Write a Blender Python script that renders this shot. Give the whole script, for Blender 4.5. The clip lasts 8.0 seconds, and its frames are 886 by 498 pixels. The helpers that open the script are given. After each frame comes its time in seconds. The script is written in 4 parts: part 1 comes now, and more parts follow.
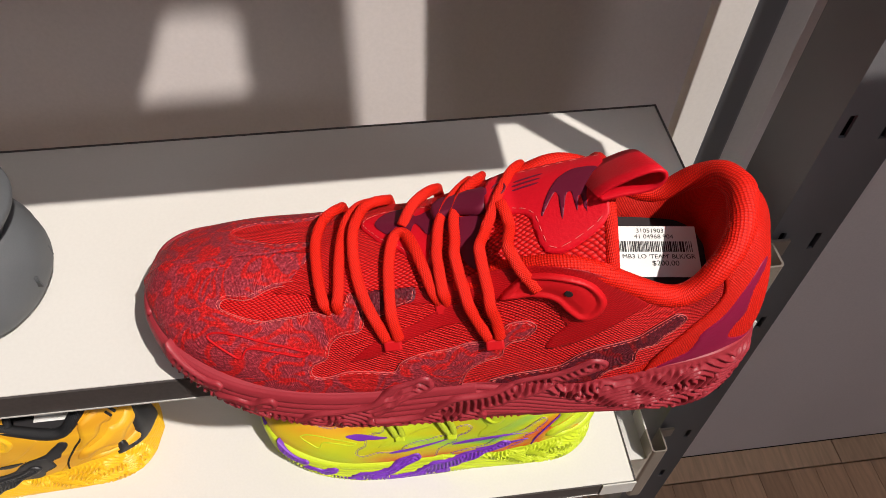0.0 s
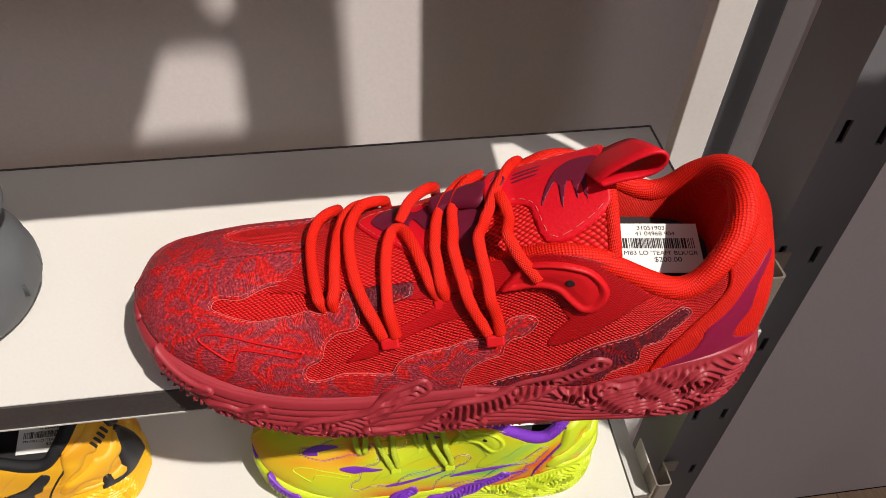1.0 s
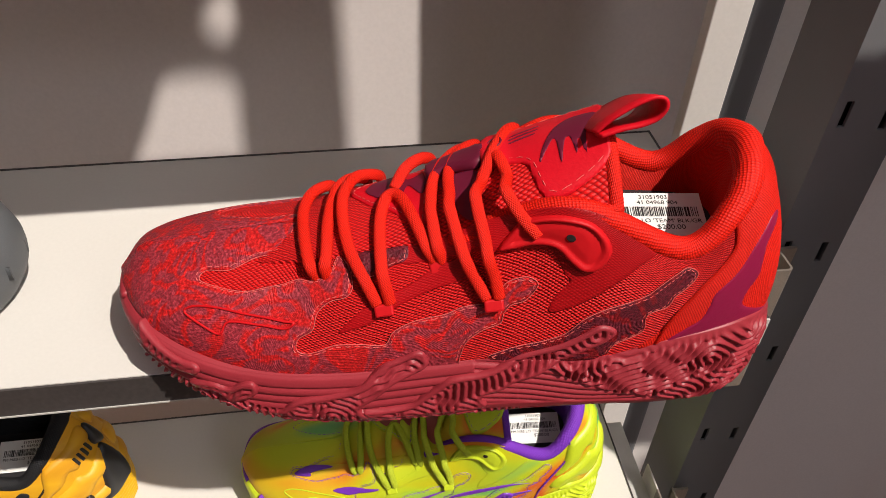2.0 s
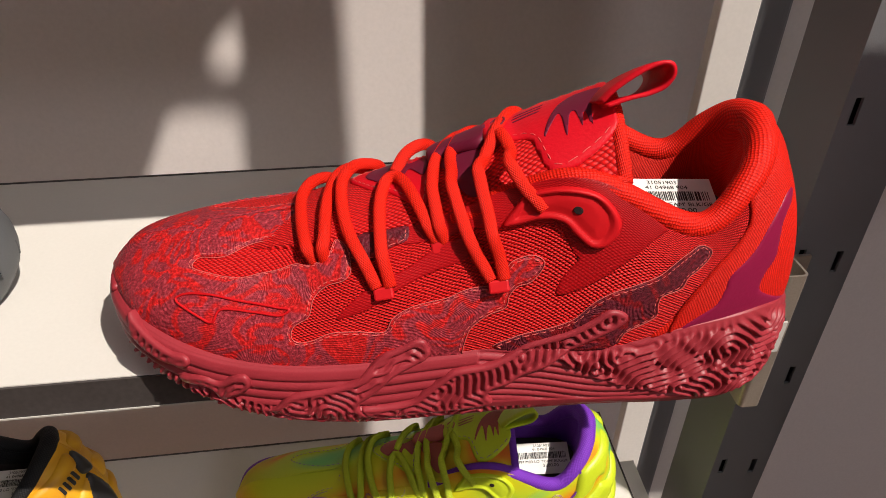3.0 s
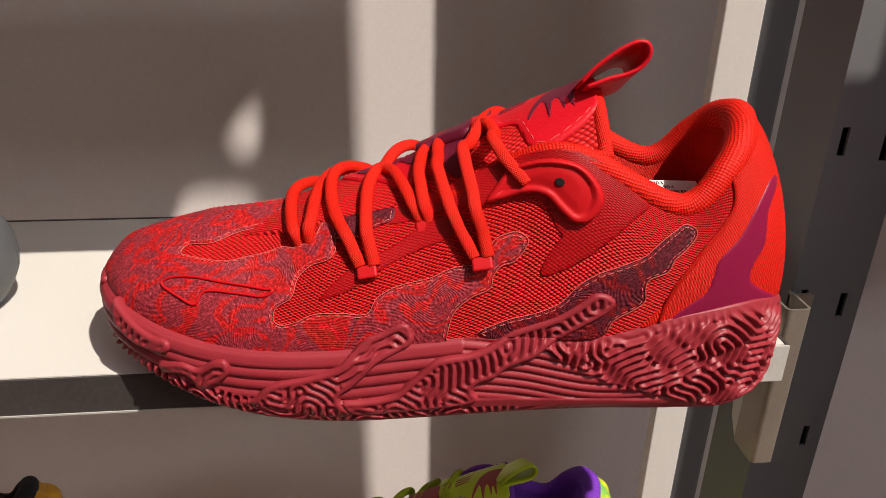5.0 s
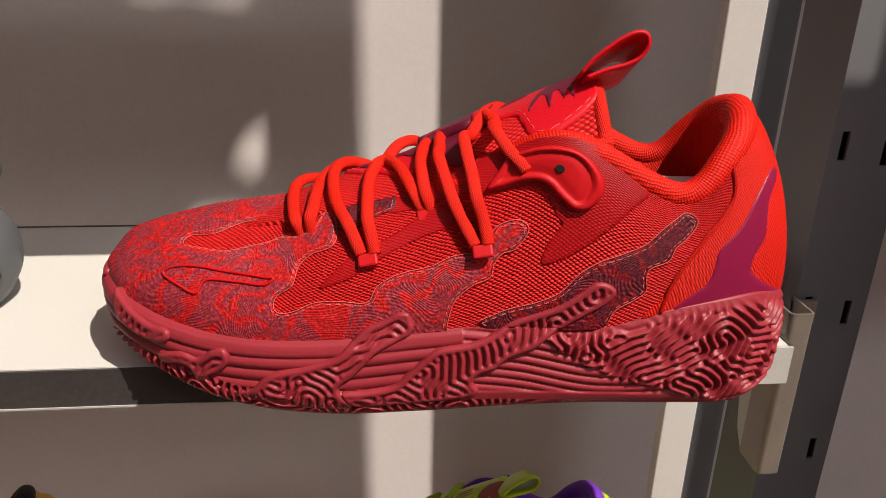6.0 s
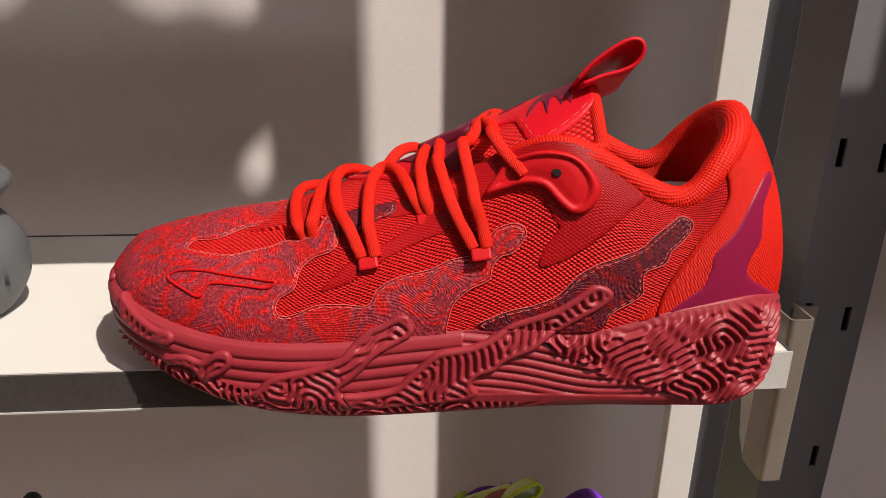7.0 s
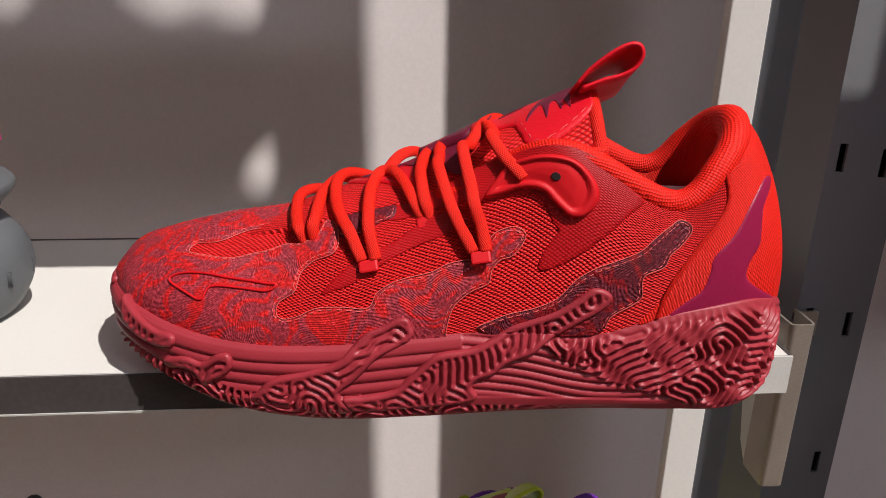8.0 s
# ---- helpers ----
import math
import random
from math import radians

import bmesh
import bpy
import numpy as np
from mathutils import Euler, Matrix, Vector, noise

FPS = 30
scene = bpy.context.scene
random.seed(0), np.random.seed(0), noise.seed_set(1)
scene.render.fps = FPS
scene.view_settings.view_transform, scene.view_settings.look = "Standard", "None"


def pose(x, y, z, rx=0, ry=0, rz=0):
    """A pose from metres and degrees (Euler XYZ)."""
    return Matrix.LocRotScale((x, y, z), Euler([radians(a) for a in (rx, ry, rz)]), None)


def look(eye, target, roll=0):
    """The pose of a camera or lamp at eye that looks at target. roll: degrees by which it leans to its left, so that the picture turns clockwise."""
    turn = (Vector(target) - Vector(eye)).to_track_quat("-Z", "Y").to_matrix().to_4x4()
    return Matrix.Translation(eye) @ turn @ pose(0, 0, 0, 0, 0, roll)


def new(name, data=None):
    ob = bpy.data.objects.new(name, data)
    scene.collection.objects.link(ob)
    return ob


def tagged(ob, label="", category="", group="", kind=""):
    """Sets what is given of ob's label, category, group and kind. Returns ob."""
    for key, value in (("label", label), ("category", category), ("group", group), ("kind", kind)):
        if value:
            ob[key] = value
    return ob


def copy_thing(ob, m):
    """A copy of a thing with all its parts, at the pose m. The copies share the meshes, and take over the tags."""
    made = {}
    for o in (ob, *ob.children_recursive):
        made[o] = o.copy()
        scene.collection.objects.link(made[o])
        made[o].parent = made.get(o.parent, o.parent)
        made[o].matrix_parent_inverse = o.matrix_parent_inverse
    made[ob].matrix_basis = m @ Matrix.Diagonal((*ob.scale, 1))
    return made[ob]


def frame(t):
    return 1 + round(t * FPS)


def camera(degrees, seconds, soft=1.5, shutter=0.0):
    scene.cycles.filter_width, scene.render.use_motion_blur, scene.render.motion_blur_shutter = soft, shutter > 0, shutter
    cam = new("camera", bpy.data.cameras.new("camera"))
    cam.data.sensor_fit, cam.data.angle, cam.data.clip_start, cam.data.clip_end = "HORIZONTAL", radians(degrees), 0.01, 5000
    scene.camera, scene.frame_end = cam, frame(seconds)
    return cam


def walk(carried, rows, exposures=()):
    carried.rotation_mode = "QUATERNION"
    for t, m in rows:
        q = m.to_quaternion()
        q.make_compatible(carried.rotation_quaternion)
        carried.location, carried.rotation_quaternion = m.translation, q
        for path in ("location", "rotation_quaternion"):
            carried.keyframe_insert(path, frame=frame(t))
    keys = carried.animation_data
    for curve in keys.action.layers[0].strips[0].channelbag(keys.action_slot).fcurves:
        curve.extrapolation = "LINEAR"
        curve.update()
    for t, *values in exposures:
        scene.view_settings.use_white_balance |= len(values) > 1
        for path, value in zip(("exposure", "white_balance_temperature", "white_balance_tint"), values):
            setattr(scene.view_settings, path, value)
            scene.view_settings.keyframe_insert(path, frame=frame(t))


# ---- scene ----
cam = camera(61.6, 8.0, soft=0.6)
METRES, EYE, TILT, LEAN, TURN = 0.20, 1.78, -51.55, -1.32, -7.54
ROWS = [
    (0.0, 0.0, 0.0, 0.0, 0.0, -0.0, 0.0),
    (0.5, -0.0102, 0.0298, -0.0613, -0.28, 2.17, 0.2),
    (1.0, -0.0088, 0.0362, -0.1373, -0.44, 4.77, 0.31),
    (1.5, -0.0045, 0.0693, -0.2436, -0.5, 7.43, 0.35),
    (3.0, 0.0049, 0.2047, -0.4918, 0.09, 15.39, 0.53),
    (3.5, 0.0191, 0.2466, -0.5654, 0.55, 18.42, 0.36),
    (4.0, 0.0271, 0.2524, -0.6337, 0.92, 21.62, -0.1),
    (4.5, 0.0611, 0.2789, -0.7103, 1.03, 24.25, -0.6),
    (6.0, 0.0811, 0.3526, -0.8598, 1.37, 29.36, -1.51),
    (6.5, 0.0938, 0.3501, -0.8807, 1.63, 30.06, -1.6),
    (7.0, 0.0973, 0.3453, -0.8902, 1.9, 30.55, -1.72),
    (7.5, 0.0991, 0.3426, -0.8934, 2.05, 30.86, -1.86),
    (8.0, 0.1049, 0.3432, -0.898, 2.07, 31.02, -1.98),
]
walk(cam, [(t, pose(0, 0, EYE, TILT, LEAN, TURN) @ pose(METRES * x, METRES * y, METRES * z, 90 + pitch, roll, yaw)) for t, x, y, z, yaw, pitch, roll in ROWS],
     exposures=((0.0, -0.02, 6300, 10), (1.5, 0.02, 6400, 10), (3.5, 0.07, 6600, 10), (6.5, 0.12, 6600, 10), (7.2, 0.12, 6480, 10), (8.0, 0.10, 6050, 10)))

# ---- light: sun through an added ceiling opening, sky, two added fill lamps ----
SUN_WAY = Vector((-0.47, 0.526, -1.0)).normalized()
world = bpy.data.worlds.new("store_world")
world.use_nodes = True
wn = world.node_tree
sky = wn.nodes.new("ShaderNodeTexSky")
sky.sky_type, sky.sun_disc = "NISHITA", False
sky.sun_elevation = math.asin(-SUN_WAY.z)
sky.sun_rotation = math.atan2(-SUN_WAY.x, -SUN_WAY.y)
wn.links.new(sky.outputs[0], wn.nodes["Background"].inputs[0])
wn.nodes["Background"].inputs[1].default_value = 0.10
scene.world = world

sun = bpy.data.lights.new("sun", "SUN")
sun.energy, sun.color, sun.angle = 5.0, (1.0, 0.92, 0.83), radians(0.8)
new("sun", sun).matrix_world = look(-6.0 * SUN_WAY, (0, 0, 0))
# added fill: two unseen area lamps that lift the ambient level
for px, py, watts in ((-0.9, -0.9, 2.6), (1.9, -2.3, 28.0)):
    panel = bpy.data.lights.new("ceiling_panel_light", "AREA")
    panel.shape, panel.size, panel.size_y, panel.energy = "RECTANGLE", 1.2, 0.6, watts
    panel.color = (0.94, 0.95, 1.0)
    new("ceiling_panel_light", panel).matrix_world = look((px, py, 3.42), (px, py + 0.5, 0.0))

# ---- materials ----


def nodes_of(name):
    m = bpy.data.materials.new(name)
    m.use_nodes = True
    nt = m.node_tree
    return m, nt, nt.nodes["Principled BSDF"]


def node(nt, kind, **kw):
    n = nt.nodes.new(kind)
    for k, v in kw.items():
        if k in ("operation", "blend_type", "data_type", "wave_type", "bands_direction", "feature", "attribute_name", "wave_profile", "distance", "noise_dimensions"):
            if k == "operation":
                n.operation = v
            elif k == "blend_type":
                n.blend_type = v
            elif k == "data_type":
                n.data_type = v
            elif k == "wave_type":
                n.wave_type = v
            elif k == "bands_direction":
                n.bands_direction = v
            elif k == "feature":
                n.feature = v
            elif k == "attribute_name":
                n.attribute_name = v
            elif k == "wave_profile":
                n.wave_profile = v
            elif k == "distance":
                n.distance = v
        else:
            n.inputs[k.replace("_", " ")].default_value = v
    return n


def ramp(nt, src, stops):
    r = nt.nodes.new("ShaderNodeValToRGB")
    while len(r.color_ramp.elements) < len(stops):
        r.color_ramp.elements.new(0.5)
    for e, (p, c) in zip(r.color_ramp.elements, stops):
        e.position, e.color = p, (*c, 1)
    nt.links.new(src, r.inputs[0])
    return r.outputs[0]


def plain(name, colour, rough=0.5, metal=0.0, vary=0.12, scale=18.0, grain=900.0, bump=0.05, spec=0.5, depth=0.0006):
    """A surface with broad tone changes, fine grain and a fine relief."""
    m, nt, b = nodes_of(name)
    co = nt.nodes.new("ShaderNodeTexCoord").outputs["Object"]
    big = node(nt, "ShaderNodeTexNoise", Scale=scale, Detail=4.0)
    fine = node(nt, "ShaderNodeTexNoise", Scale=grain, Detail=2.0)
    nt.links.new(co, big.inputs["Vector"]), nt.links.new(co, fine.inputs["Vector"])
    mix = node(nt, "ShaderNodeMath", operation="ADD")
    nt.links.new(big.outputs[0], mix.inputs[0]), nt.links.new(fine.outputs[0], mix.inputs[1])
    half = node(nt, "ShaderNodeMath", operation="MULTIPLY")
    half.inputs[1].default_value = 0.5
    nt.links.new(mix.outputs[0], half.inputs[0])
    lo, hi = [c * (1 - vary) for c in colour], [min(1, c * (1 + vary)) for c in colour]
    nt.links.new(ramp(nt, half.outputs[0], ((0.3, lo), (0.7, hi))), b.inputs["Base Color"])
    rr = node(nt, "ShaderNodeMapRange")
    rr.inputs[3].default_value, rr.inputs[4].default_value = max(0.03, rough - 0.08), min(1, rough + 0.08)
    nt.links.new(big.outputs[0], rr.inputs[0]), nt.links.new(rr.outputs[0], b.inputs["Roughness"])
    b.inputs["Metallic"].default_value, b.inputs["Specular IOR Level"].default_value = metal, spec
    bp = node(nt, "ShaderNodeBump", Strength=bump, Distance=depth)
    nt.links.new(fine.outputs[0], bp.inputs["Height"]), nt.links.new(bp.outputs[0], b.inputs["Normal"])
    return m


WALL = plain("painted_wall", (0.66, 0.600, 0.585), 0.7, vary=0.05, scale=3.0, grain=260, bump=0.12)
SHELF_WHITE = plain("white_laminate", (0.63, 0.605, 0.565), 0.45, vary=0.03, scale=8, grain=500, bump=0.03)
SHELF_EDGE = plain("dark_edge_band", (0.055, 0.047, 0.045), 0.42, vary=0.25, scale=30, grain=400, bump=0.1)
ALU = plain("shelf_end_metal", (0.66, 0.64, 0.60), 0.40, 0.3, vary=0.08, scale=40)
STEEL = plain("brushed_steel", (0.36, 0.31, 0.26), 0.34, 0.6, vary=0.15, scale=60)
POST = plain("charcoal_powder_coat", (0.148, 0.149, 0.156), 0.5, vary=0.12, scale=12, grain=1500, bump=0.15)
BOARD = plain("rear_board_paint", (0.66, 0.62, 0.59), 0.6, vary=0.05, scale=10, grain=300, bump=0.06)
SLOT_SHADE = plain("slot_shade", (0.008, 0.008, 0.008), 0.9)
CEIL = plain("ceiling_paint", (0.55, 0.55, 0.55), 0.9, vary=0.04, scale=2)

# ---- building helpers ----


def mesh_ob(name, bm, mat, parent=None, label="", smooth=False):
    me = bpy.data.meshes.new(name)
    bm.to_mesh(me)
    bm.free()
    for mm in mat if isinstance(mat, (list, tuple)) else (mat,):
        me.materials.append(mm)
    if smooth:
        me.shade_smooth()
    ob = new(name, me)
    if parent:
        ob.parent = parent
    return tagged(ob, label)


def part(name, bm, mat, parent, label="", smooth=False):
    return mesh_ob(name, bm, mat, parent, label, smooth)


def box(x0, x1, y0, y1, z0, z1, bevel=0.0, bm=None, seg=2):
    own = bm is None
    bm = bm or bmesh.new()
    r = bmesh.ops.create_cube(bm, size=1.0)
    vs = r["verts"]
    for v in vs:
        v.co = Vector(((x0 + x1) / 2 + v.co.x * (x1 - x0), (y0 + y1) / 2 + v.co.y * (y1 - y0), (z0 + z1) / 2 + v.co.z * (z1 - z0)))
    if bevel:
        es = list({e for v in vs for e in v.link_edges})
        bmesh.ops.bevel(bm, geom=es, offset=bevel, segments=seg, affect="EDGES", profile=0.5)
    return bm


def empty(name, m=None):
    e = new(name)
    e.empty_display_size = 0.02
    if m is not None:
        e.matrix_world = m
    return e


def extrude_profile(pts, z0, z1, bm=None):
    """A closed outline in x, y drawn up from z0 to z1."""
    bm = bm or bmesh.new()
    lo = [bm.verts.new((x, y, z0)) for x, y in pts]
    hi = [bm.verts.new((x, y, z1)) for x, y in pts]
    n = len(pts)
    for k in range(n):
        bm.faces.new((lo[k], lo[(k + 1) % n], hi[(k + 1) % n], hi[k]))
    bm.faces.new(lo[::-1]), bm.faces.new(hi)
    bmesh.ops.recalc_face_normals(bm, faces=bm.faces)
    return bm


def spline(pts, n=8, closed=False):
    """A smooth line through points."""
    p = [np.array(q, float) for q in pts]
    out, m = [], len(p)
    for k in range(m if closed else m - 1):
        a, b, c, d = (p[(k + s) % m] if closed else p[min(max(k + s, 0), m - 1)] for s in (-1, 0, 1, 2))
        for s in range(n):
            t = s / n
            out.append(0.5 * (2 * b + (c - a) * t + (2 * a - 5 * b + 4 * c - d) * t * t + (3 * b - a - 3 * c + d) * t ** 3))
    if not closed:
        out.append(p[-1])
    return out


# ---- room ----
SHELF_Z, STEP = 1.4493, 0.256
WALL_Y, FLOOR_Z = 0.622, 0.112
tagged(mesh_ob("wall_back", box(-2.6, 2.6, WALL_Y, WALL_Y + 0.12, FLOOR_Z, 3.5), WALL), "taupe grey painted store wall behind the shelves", "wall", kind="structure")
tagged(mesh_ob("wall_left", box(-2.72, -2.6, -3.2, WALL_Y + 0.12, FLOOR_Z, 3.5), WALL), "taupe grey painted side wall", "wall", kind="structure")
tagged(mesh_ob("wall_right", box(2.6, 2.72, -3.2, WALL_Y + 0.12, FLOOR_Z, 3.5), WALL), "taupe grey painted side wall", "wall", kind="structure")
tagged(mesh_ob("wall_front", box(-2.72, 2.72, -3.32, -3.2, FLOOR_Z, 3.5), WALL), "taupe grey painted front wall", "wall", kind="structure")
# unseen opening added for the sun; its right edge keeps sun off the floor
cb = box(-2.72, 0.30, -3.32, WALL_Y + 0.12, 3.5, 3.6)
box(1.6, 2.72, -3.32, WALL_Y + 0.12, 3.5, 3.6, bm=cb)
box(0.30, 1.6, 0.45, WALL_Y + 0.12, 3.5, 3.6, bm=cb)
box(0.30, 1.6, -3.32, -1.7, 3.5, 3.6, bm=cb)
tagged(mesh_ob("ceiling", cb, CEIL), "plain light grey ceiling with an added opening that lets in the sun", "ceiling", kind="structure")
# frames that go with the added fill lamps
for px, py in ((-0.9, -0.9), (1.9, -2.3)):
    lamp = empty("ceiling_light", pose(px, py, 3.5))
    part("frame", box(-0.63, 0.63, -0.33, 0.33, -0.05, 0), ALU, lamp, "white metal frame")
    tagged(lamp, "flat rectangular frame of an added unseen fill lamp", "ceiling light", "ceiling lights")

# ---- shelving ----


def shelf(z, y0=0.1920, y1=0.3668, x0=-1.05, x1=0.2018, th=0.0185):
    s = empty("shelf", pose(0, 0, z))
    part("board", box(x0, x1 - 0.0012, y0 + 0.0012, y1 - 0.0012, -th, 0), SHELF_WHITE, s, "white laminate shelf board")
    part("front_edge", box(x0, x1 - 0.028, y0, y0 + 0.0012, -th, -0.0006), SHELF_EDGE, s, "dark scuffed front edge band")
    part("edge_trim", box(x0, x1 - 0.028, y0 - 0.0004, y0 + 0.0010, -th - 0.0009, -th), ALU, s, "thin pale trim under the front edge")
    part("end_cap", box(x1 - 0.028, x1, y0 - 0.0012, y0, -th - 0.0004, 0.0004), ALU, s, "pale metal corner cap")
    part("back_edge", box(x0, x1, y1 - 0.0012, y1, -th, 0.0006), SHELF_EDGE, s, "dark rear edge band")
    part("side_edge", box(x1 - 0.0012, x1, y0, y1 - 0.0012, -th, 0.0006), SHELF_EDGE, s, "dark end edge band")
    return tagged(s, "white laminate shelf with thin dark edge bands on steel brackets", "shelf", "shelves of the display rack")


shelf(SHELF_Z)
shelf(SHELF_Z - STEP, 0.2035, 0.3627, -1.05, 0.199)
shelf(1.7053, 0.1947)
shelf(SHELF_Z - 2 * STEP, 0.2035, 0.3627, -1.05, 0.199)

PX0, PX1, PY0, PY1 = 0.2382, 0.2798, 0.2518, 0.2990


def upright(x, y, h=2.9):
    """A slotted square tube: slots are real openings in the front plate."""
    u = empty("rack_upright", pose(x, y, 0))
    w, d, t = PX1 - PX0, PY1 - PY0, 0.0018
    part("side_plate", box(0, t, t, d, FLOOR_Z, h), POST, u)
    part("side_plate", box(w - t, w, t, d, FLOOR_Z, h), POST, u)
    part("rear_plate", box(t, w - t, d - t, d, FLOOR_Z, h), POST, u)
    cols = ((0.0075, 1.4375), (0.0310, 1.4345))
    sw, sh, pitch = 0.0042, 0.0150, 0.0915
    bm = bmesh.new()
    xs = [0.0] + [v for c, _ in cols for v in (c - sw / 2, c + sw / 2)] + [w]
    for k in range(5):
        if k % 2 == 0:
            box(xs[k], xs[k + 1], 0, t, FLOOR_Z, h, bm=bm)
        else:
            zc = cols[k // 2][1] - pitch * 15
            zs = [FLOOR_Z]
            while zc + pitch < h:
                zs += [zc - sh / 2, zc + sh / 2]
                zc += pitch
            zs = [z for z in zs if z >= FLOOR_Z] + [h]
            if len(zs) % 2:
                zs = zs[1:]
            for a in range(0, len(zs) - 1, 2):
                box(xs[k], xs[k + 1], 0, t, zs[a], zs[a + 1], bm=bm)
    part("slotted_plate", bm, POST, u, "charcoal plate with two rows of slots")
    # black sheet behind the slots stands in for the shade inside the tube
    part("dark_core", box(0.004, w - 0.004, 0.012, 0.014, FLOOR_Z, h), SLOT_SHADE, u)
    return tagged(u, "charcoal powder-coated slotted steel rack upright", "rack upright", "uprights of the display rack")


post = upright(PX0, PY0)


def bracket(z):
    """A bent steel shelf bracket: a U-shaped channel with a tapering side plate."""
    b = empty("shelf_bracket", pose(0.2206, 0.226, z))
    w, d, t, h = 0.0135, 0.021, 0.0013, 0.100
    outer = []
    for k in range(7):
        a = math.pi + k / 6 * math.pi / 2
        outer.append((0.003 + 0.003 * math.cos(a), 0.003 + 0.003 * math.sin(a)))
    for k in range(7):
        a = 1.5 * math.pi + k / 6 * math.pi / 2
        outer.append((w - 0.003 + 0.003 * math.cos(a), 0.003 + 0.003 * math.sin(a)))
    inner = []
    for x, y in outer:
        cx, cy = min(max(x, 0.003), w - 0.003), max(y, 0.003)
        k = (0.003 - t) / 0.003
        inner.append((cx + (x - cx) * k, cy + (y - cy) * k))
    pts = [(0, d)] + outer + [(w, d), (w - t, d)] + inner[::-1] + [(t, d)]
    part("channel", extrude_profile(pts, -h, 0), STEEL, b, "bent brushed steel channel")
    bm = bmesh.new()
    prof = [(0.021, 0.0), (0.044, 0.0), (0.044, -0.02), (0.0365, -0.05), (0.028, -0.088), (0.021, -0.098)]
    a = [bm.verts.new((0, y, zz)) for y, zz in prof]
    c = [bm.verts.new((t, y, zz)) for y, zz in prof]
    bm.faces.new(a), bm.faces.new(c[::-1])
    for k in range(len(prof)):
        bm.faces.new((a[k], c[k], c[(k + 1) % len(prof)], a[(k + 1) % len(prof)]))
    bmesh.ops.recalc_face_normals(bm, faces=bm.faces)
    part("side_plate", bm, ALU, b, "pale tapering side plate")
    part("hook", box(w - t, w + 0.0125, d - 0.002, d, -0.016, -0.002), STEEL, b)
    part("support_arm", box(-0.017, 0, 0.004, 0.10, -0.0222, -0.0208), ALU, b)
    return tagged(b, "bent steel shelf bracket hooked into the slotted upright", "bracket", "brackets of the display rack")


for z in (SHELF_Z - 0.0015, SHELF_Z - STEP - 0.0015, 1.7158):
    bracket(z)

rear = empty("rear_board", pose(0.2545, 0.42, 0))
part("panel", box(0, 0.0285, 0, 0.012, FLOOR_Z, 2.9, 0.001), BOARD, rear)
# thin plate added to stop a slit of sun between panel and channel
part("return_plate", box(0.0285, 0.0298, 0.002, 0.030, FLOOR_Z, 2.9), POST, rear)
part("channel", box(0.0300, 0.0630, 0.012, 0.05, FLOOR_Z, 2.9, 0.008, seg=4), POST, rear, "grey steel channel with rounded edges")
part("rear_strip", box(0.0635, 0.088, 0.020, 0.032, FLOOR_Z, 2.9, 0.001), BOARD, rear, "pale lavender grey strip")
tagged(rear, "pale grey upright board with a steel channel behind the rack", "upright board")

# unseen stand, added to block the sun and leave a lit strip on the wall
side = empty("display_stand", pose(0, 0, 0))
part("panel", box(0.372, 0.4684, 0.085, 0.10, 1.15, 1.85), POST, side, "added charcoal panel that blocks the sun")
part("panel_neck", box(0.402, 0.4684, 0.085, 0.10, 1.85, 1.985), POST, side, "added narrow charcoal neck between the sun-blocking panels")
part("panel", box(0.60, 2.3, 0.085, 0.10, 1.62, 2.9), POST, side, "added charcoal panel that blocks the sun")


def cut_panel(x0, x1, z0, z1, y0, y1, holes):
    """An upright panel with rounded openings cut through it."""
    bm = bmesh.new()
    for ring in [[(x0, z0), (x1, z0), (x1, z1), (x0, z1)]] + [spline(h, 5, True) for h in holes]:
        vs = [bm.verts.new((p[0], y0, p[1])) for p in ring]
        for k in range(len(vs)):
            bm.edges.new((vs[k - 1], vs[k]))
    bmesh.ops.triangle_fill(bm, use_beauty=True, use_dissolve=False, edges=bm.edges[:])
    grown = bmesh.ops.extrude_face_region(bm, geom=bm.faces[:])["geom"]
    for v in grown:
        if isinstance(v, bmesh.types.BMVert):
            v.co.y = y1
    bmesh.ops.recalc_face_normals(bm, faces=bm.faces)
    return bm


# openings shaped after the light patches they throw on the wall
LIGHT_OPENINGS = (
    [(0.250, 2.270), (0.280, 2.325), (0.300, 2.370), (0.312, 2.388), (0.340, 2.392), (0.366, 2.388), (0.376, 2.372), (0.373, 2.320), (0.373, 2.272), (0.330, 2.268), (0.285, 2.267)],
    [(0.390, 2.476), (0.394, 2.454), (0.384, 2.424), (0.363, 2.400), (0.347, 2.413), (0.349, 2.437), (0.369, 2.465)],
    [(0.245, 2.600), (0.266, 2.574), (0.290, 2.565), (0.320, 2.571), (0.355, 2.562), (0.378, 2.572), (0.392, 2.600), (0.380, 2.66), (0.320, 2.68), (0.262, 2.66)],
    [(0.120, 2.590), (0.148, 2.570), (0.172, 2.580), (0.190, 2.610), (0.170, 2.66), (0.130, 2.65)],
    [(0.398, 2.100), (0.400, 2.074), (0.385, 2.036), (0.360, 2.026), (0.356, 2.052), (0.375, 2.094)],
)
part("header_panel", cut_panel(-0.75, 0.4684, 1.985, 2.9, 0.085, 0.10, LIGHT_OPENINGS), POST, side, "added charcoal sun-blocking panel with rounded openings for light patches")
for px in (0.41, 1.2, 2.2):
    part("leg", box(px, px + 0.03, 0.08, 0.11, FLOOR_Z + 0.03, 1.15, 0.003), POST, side)
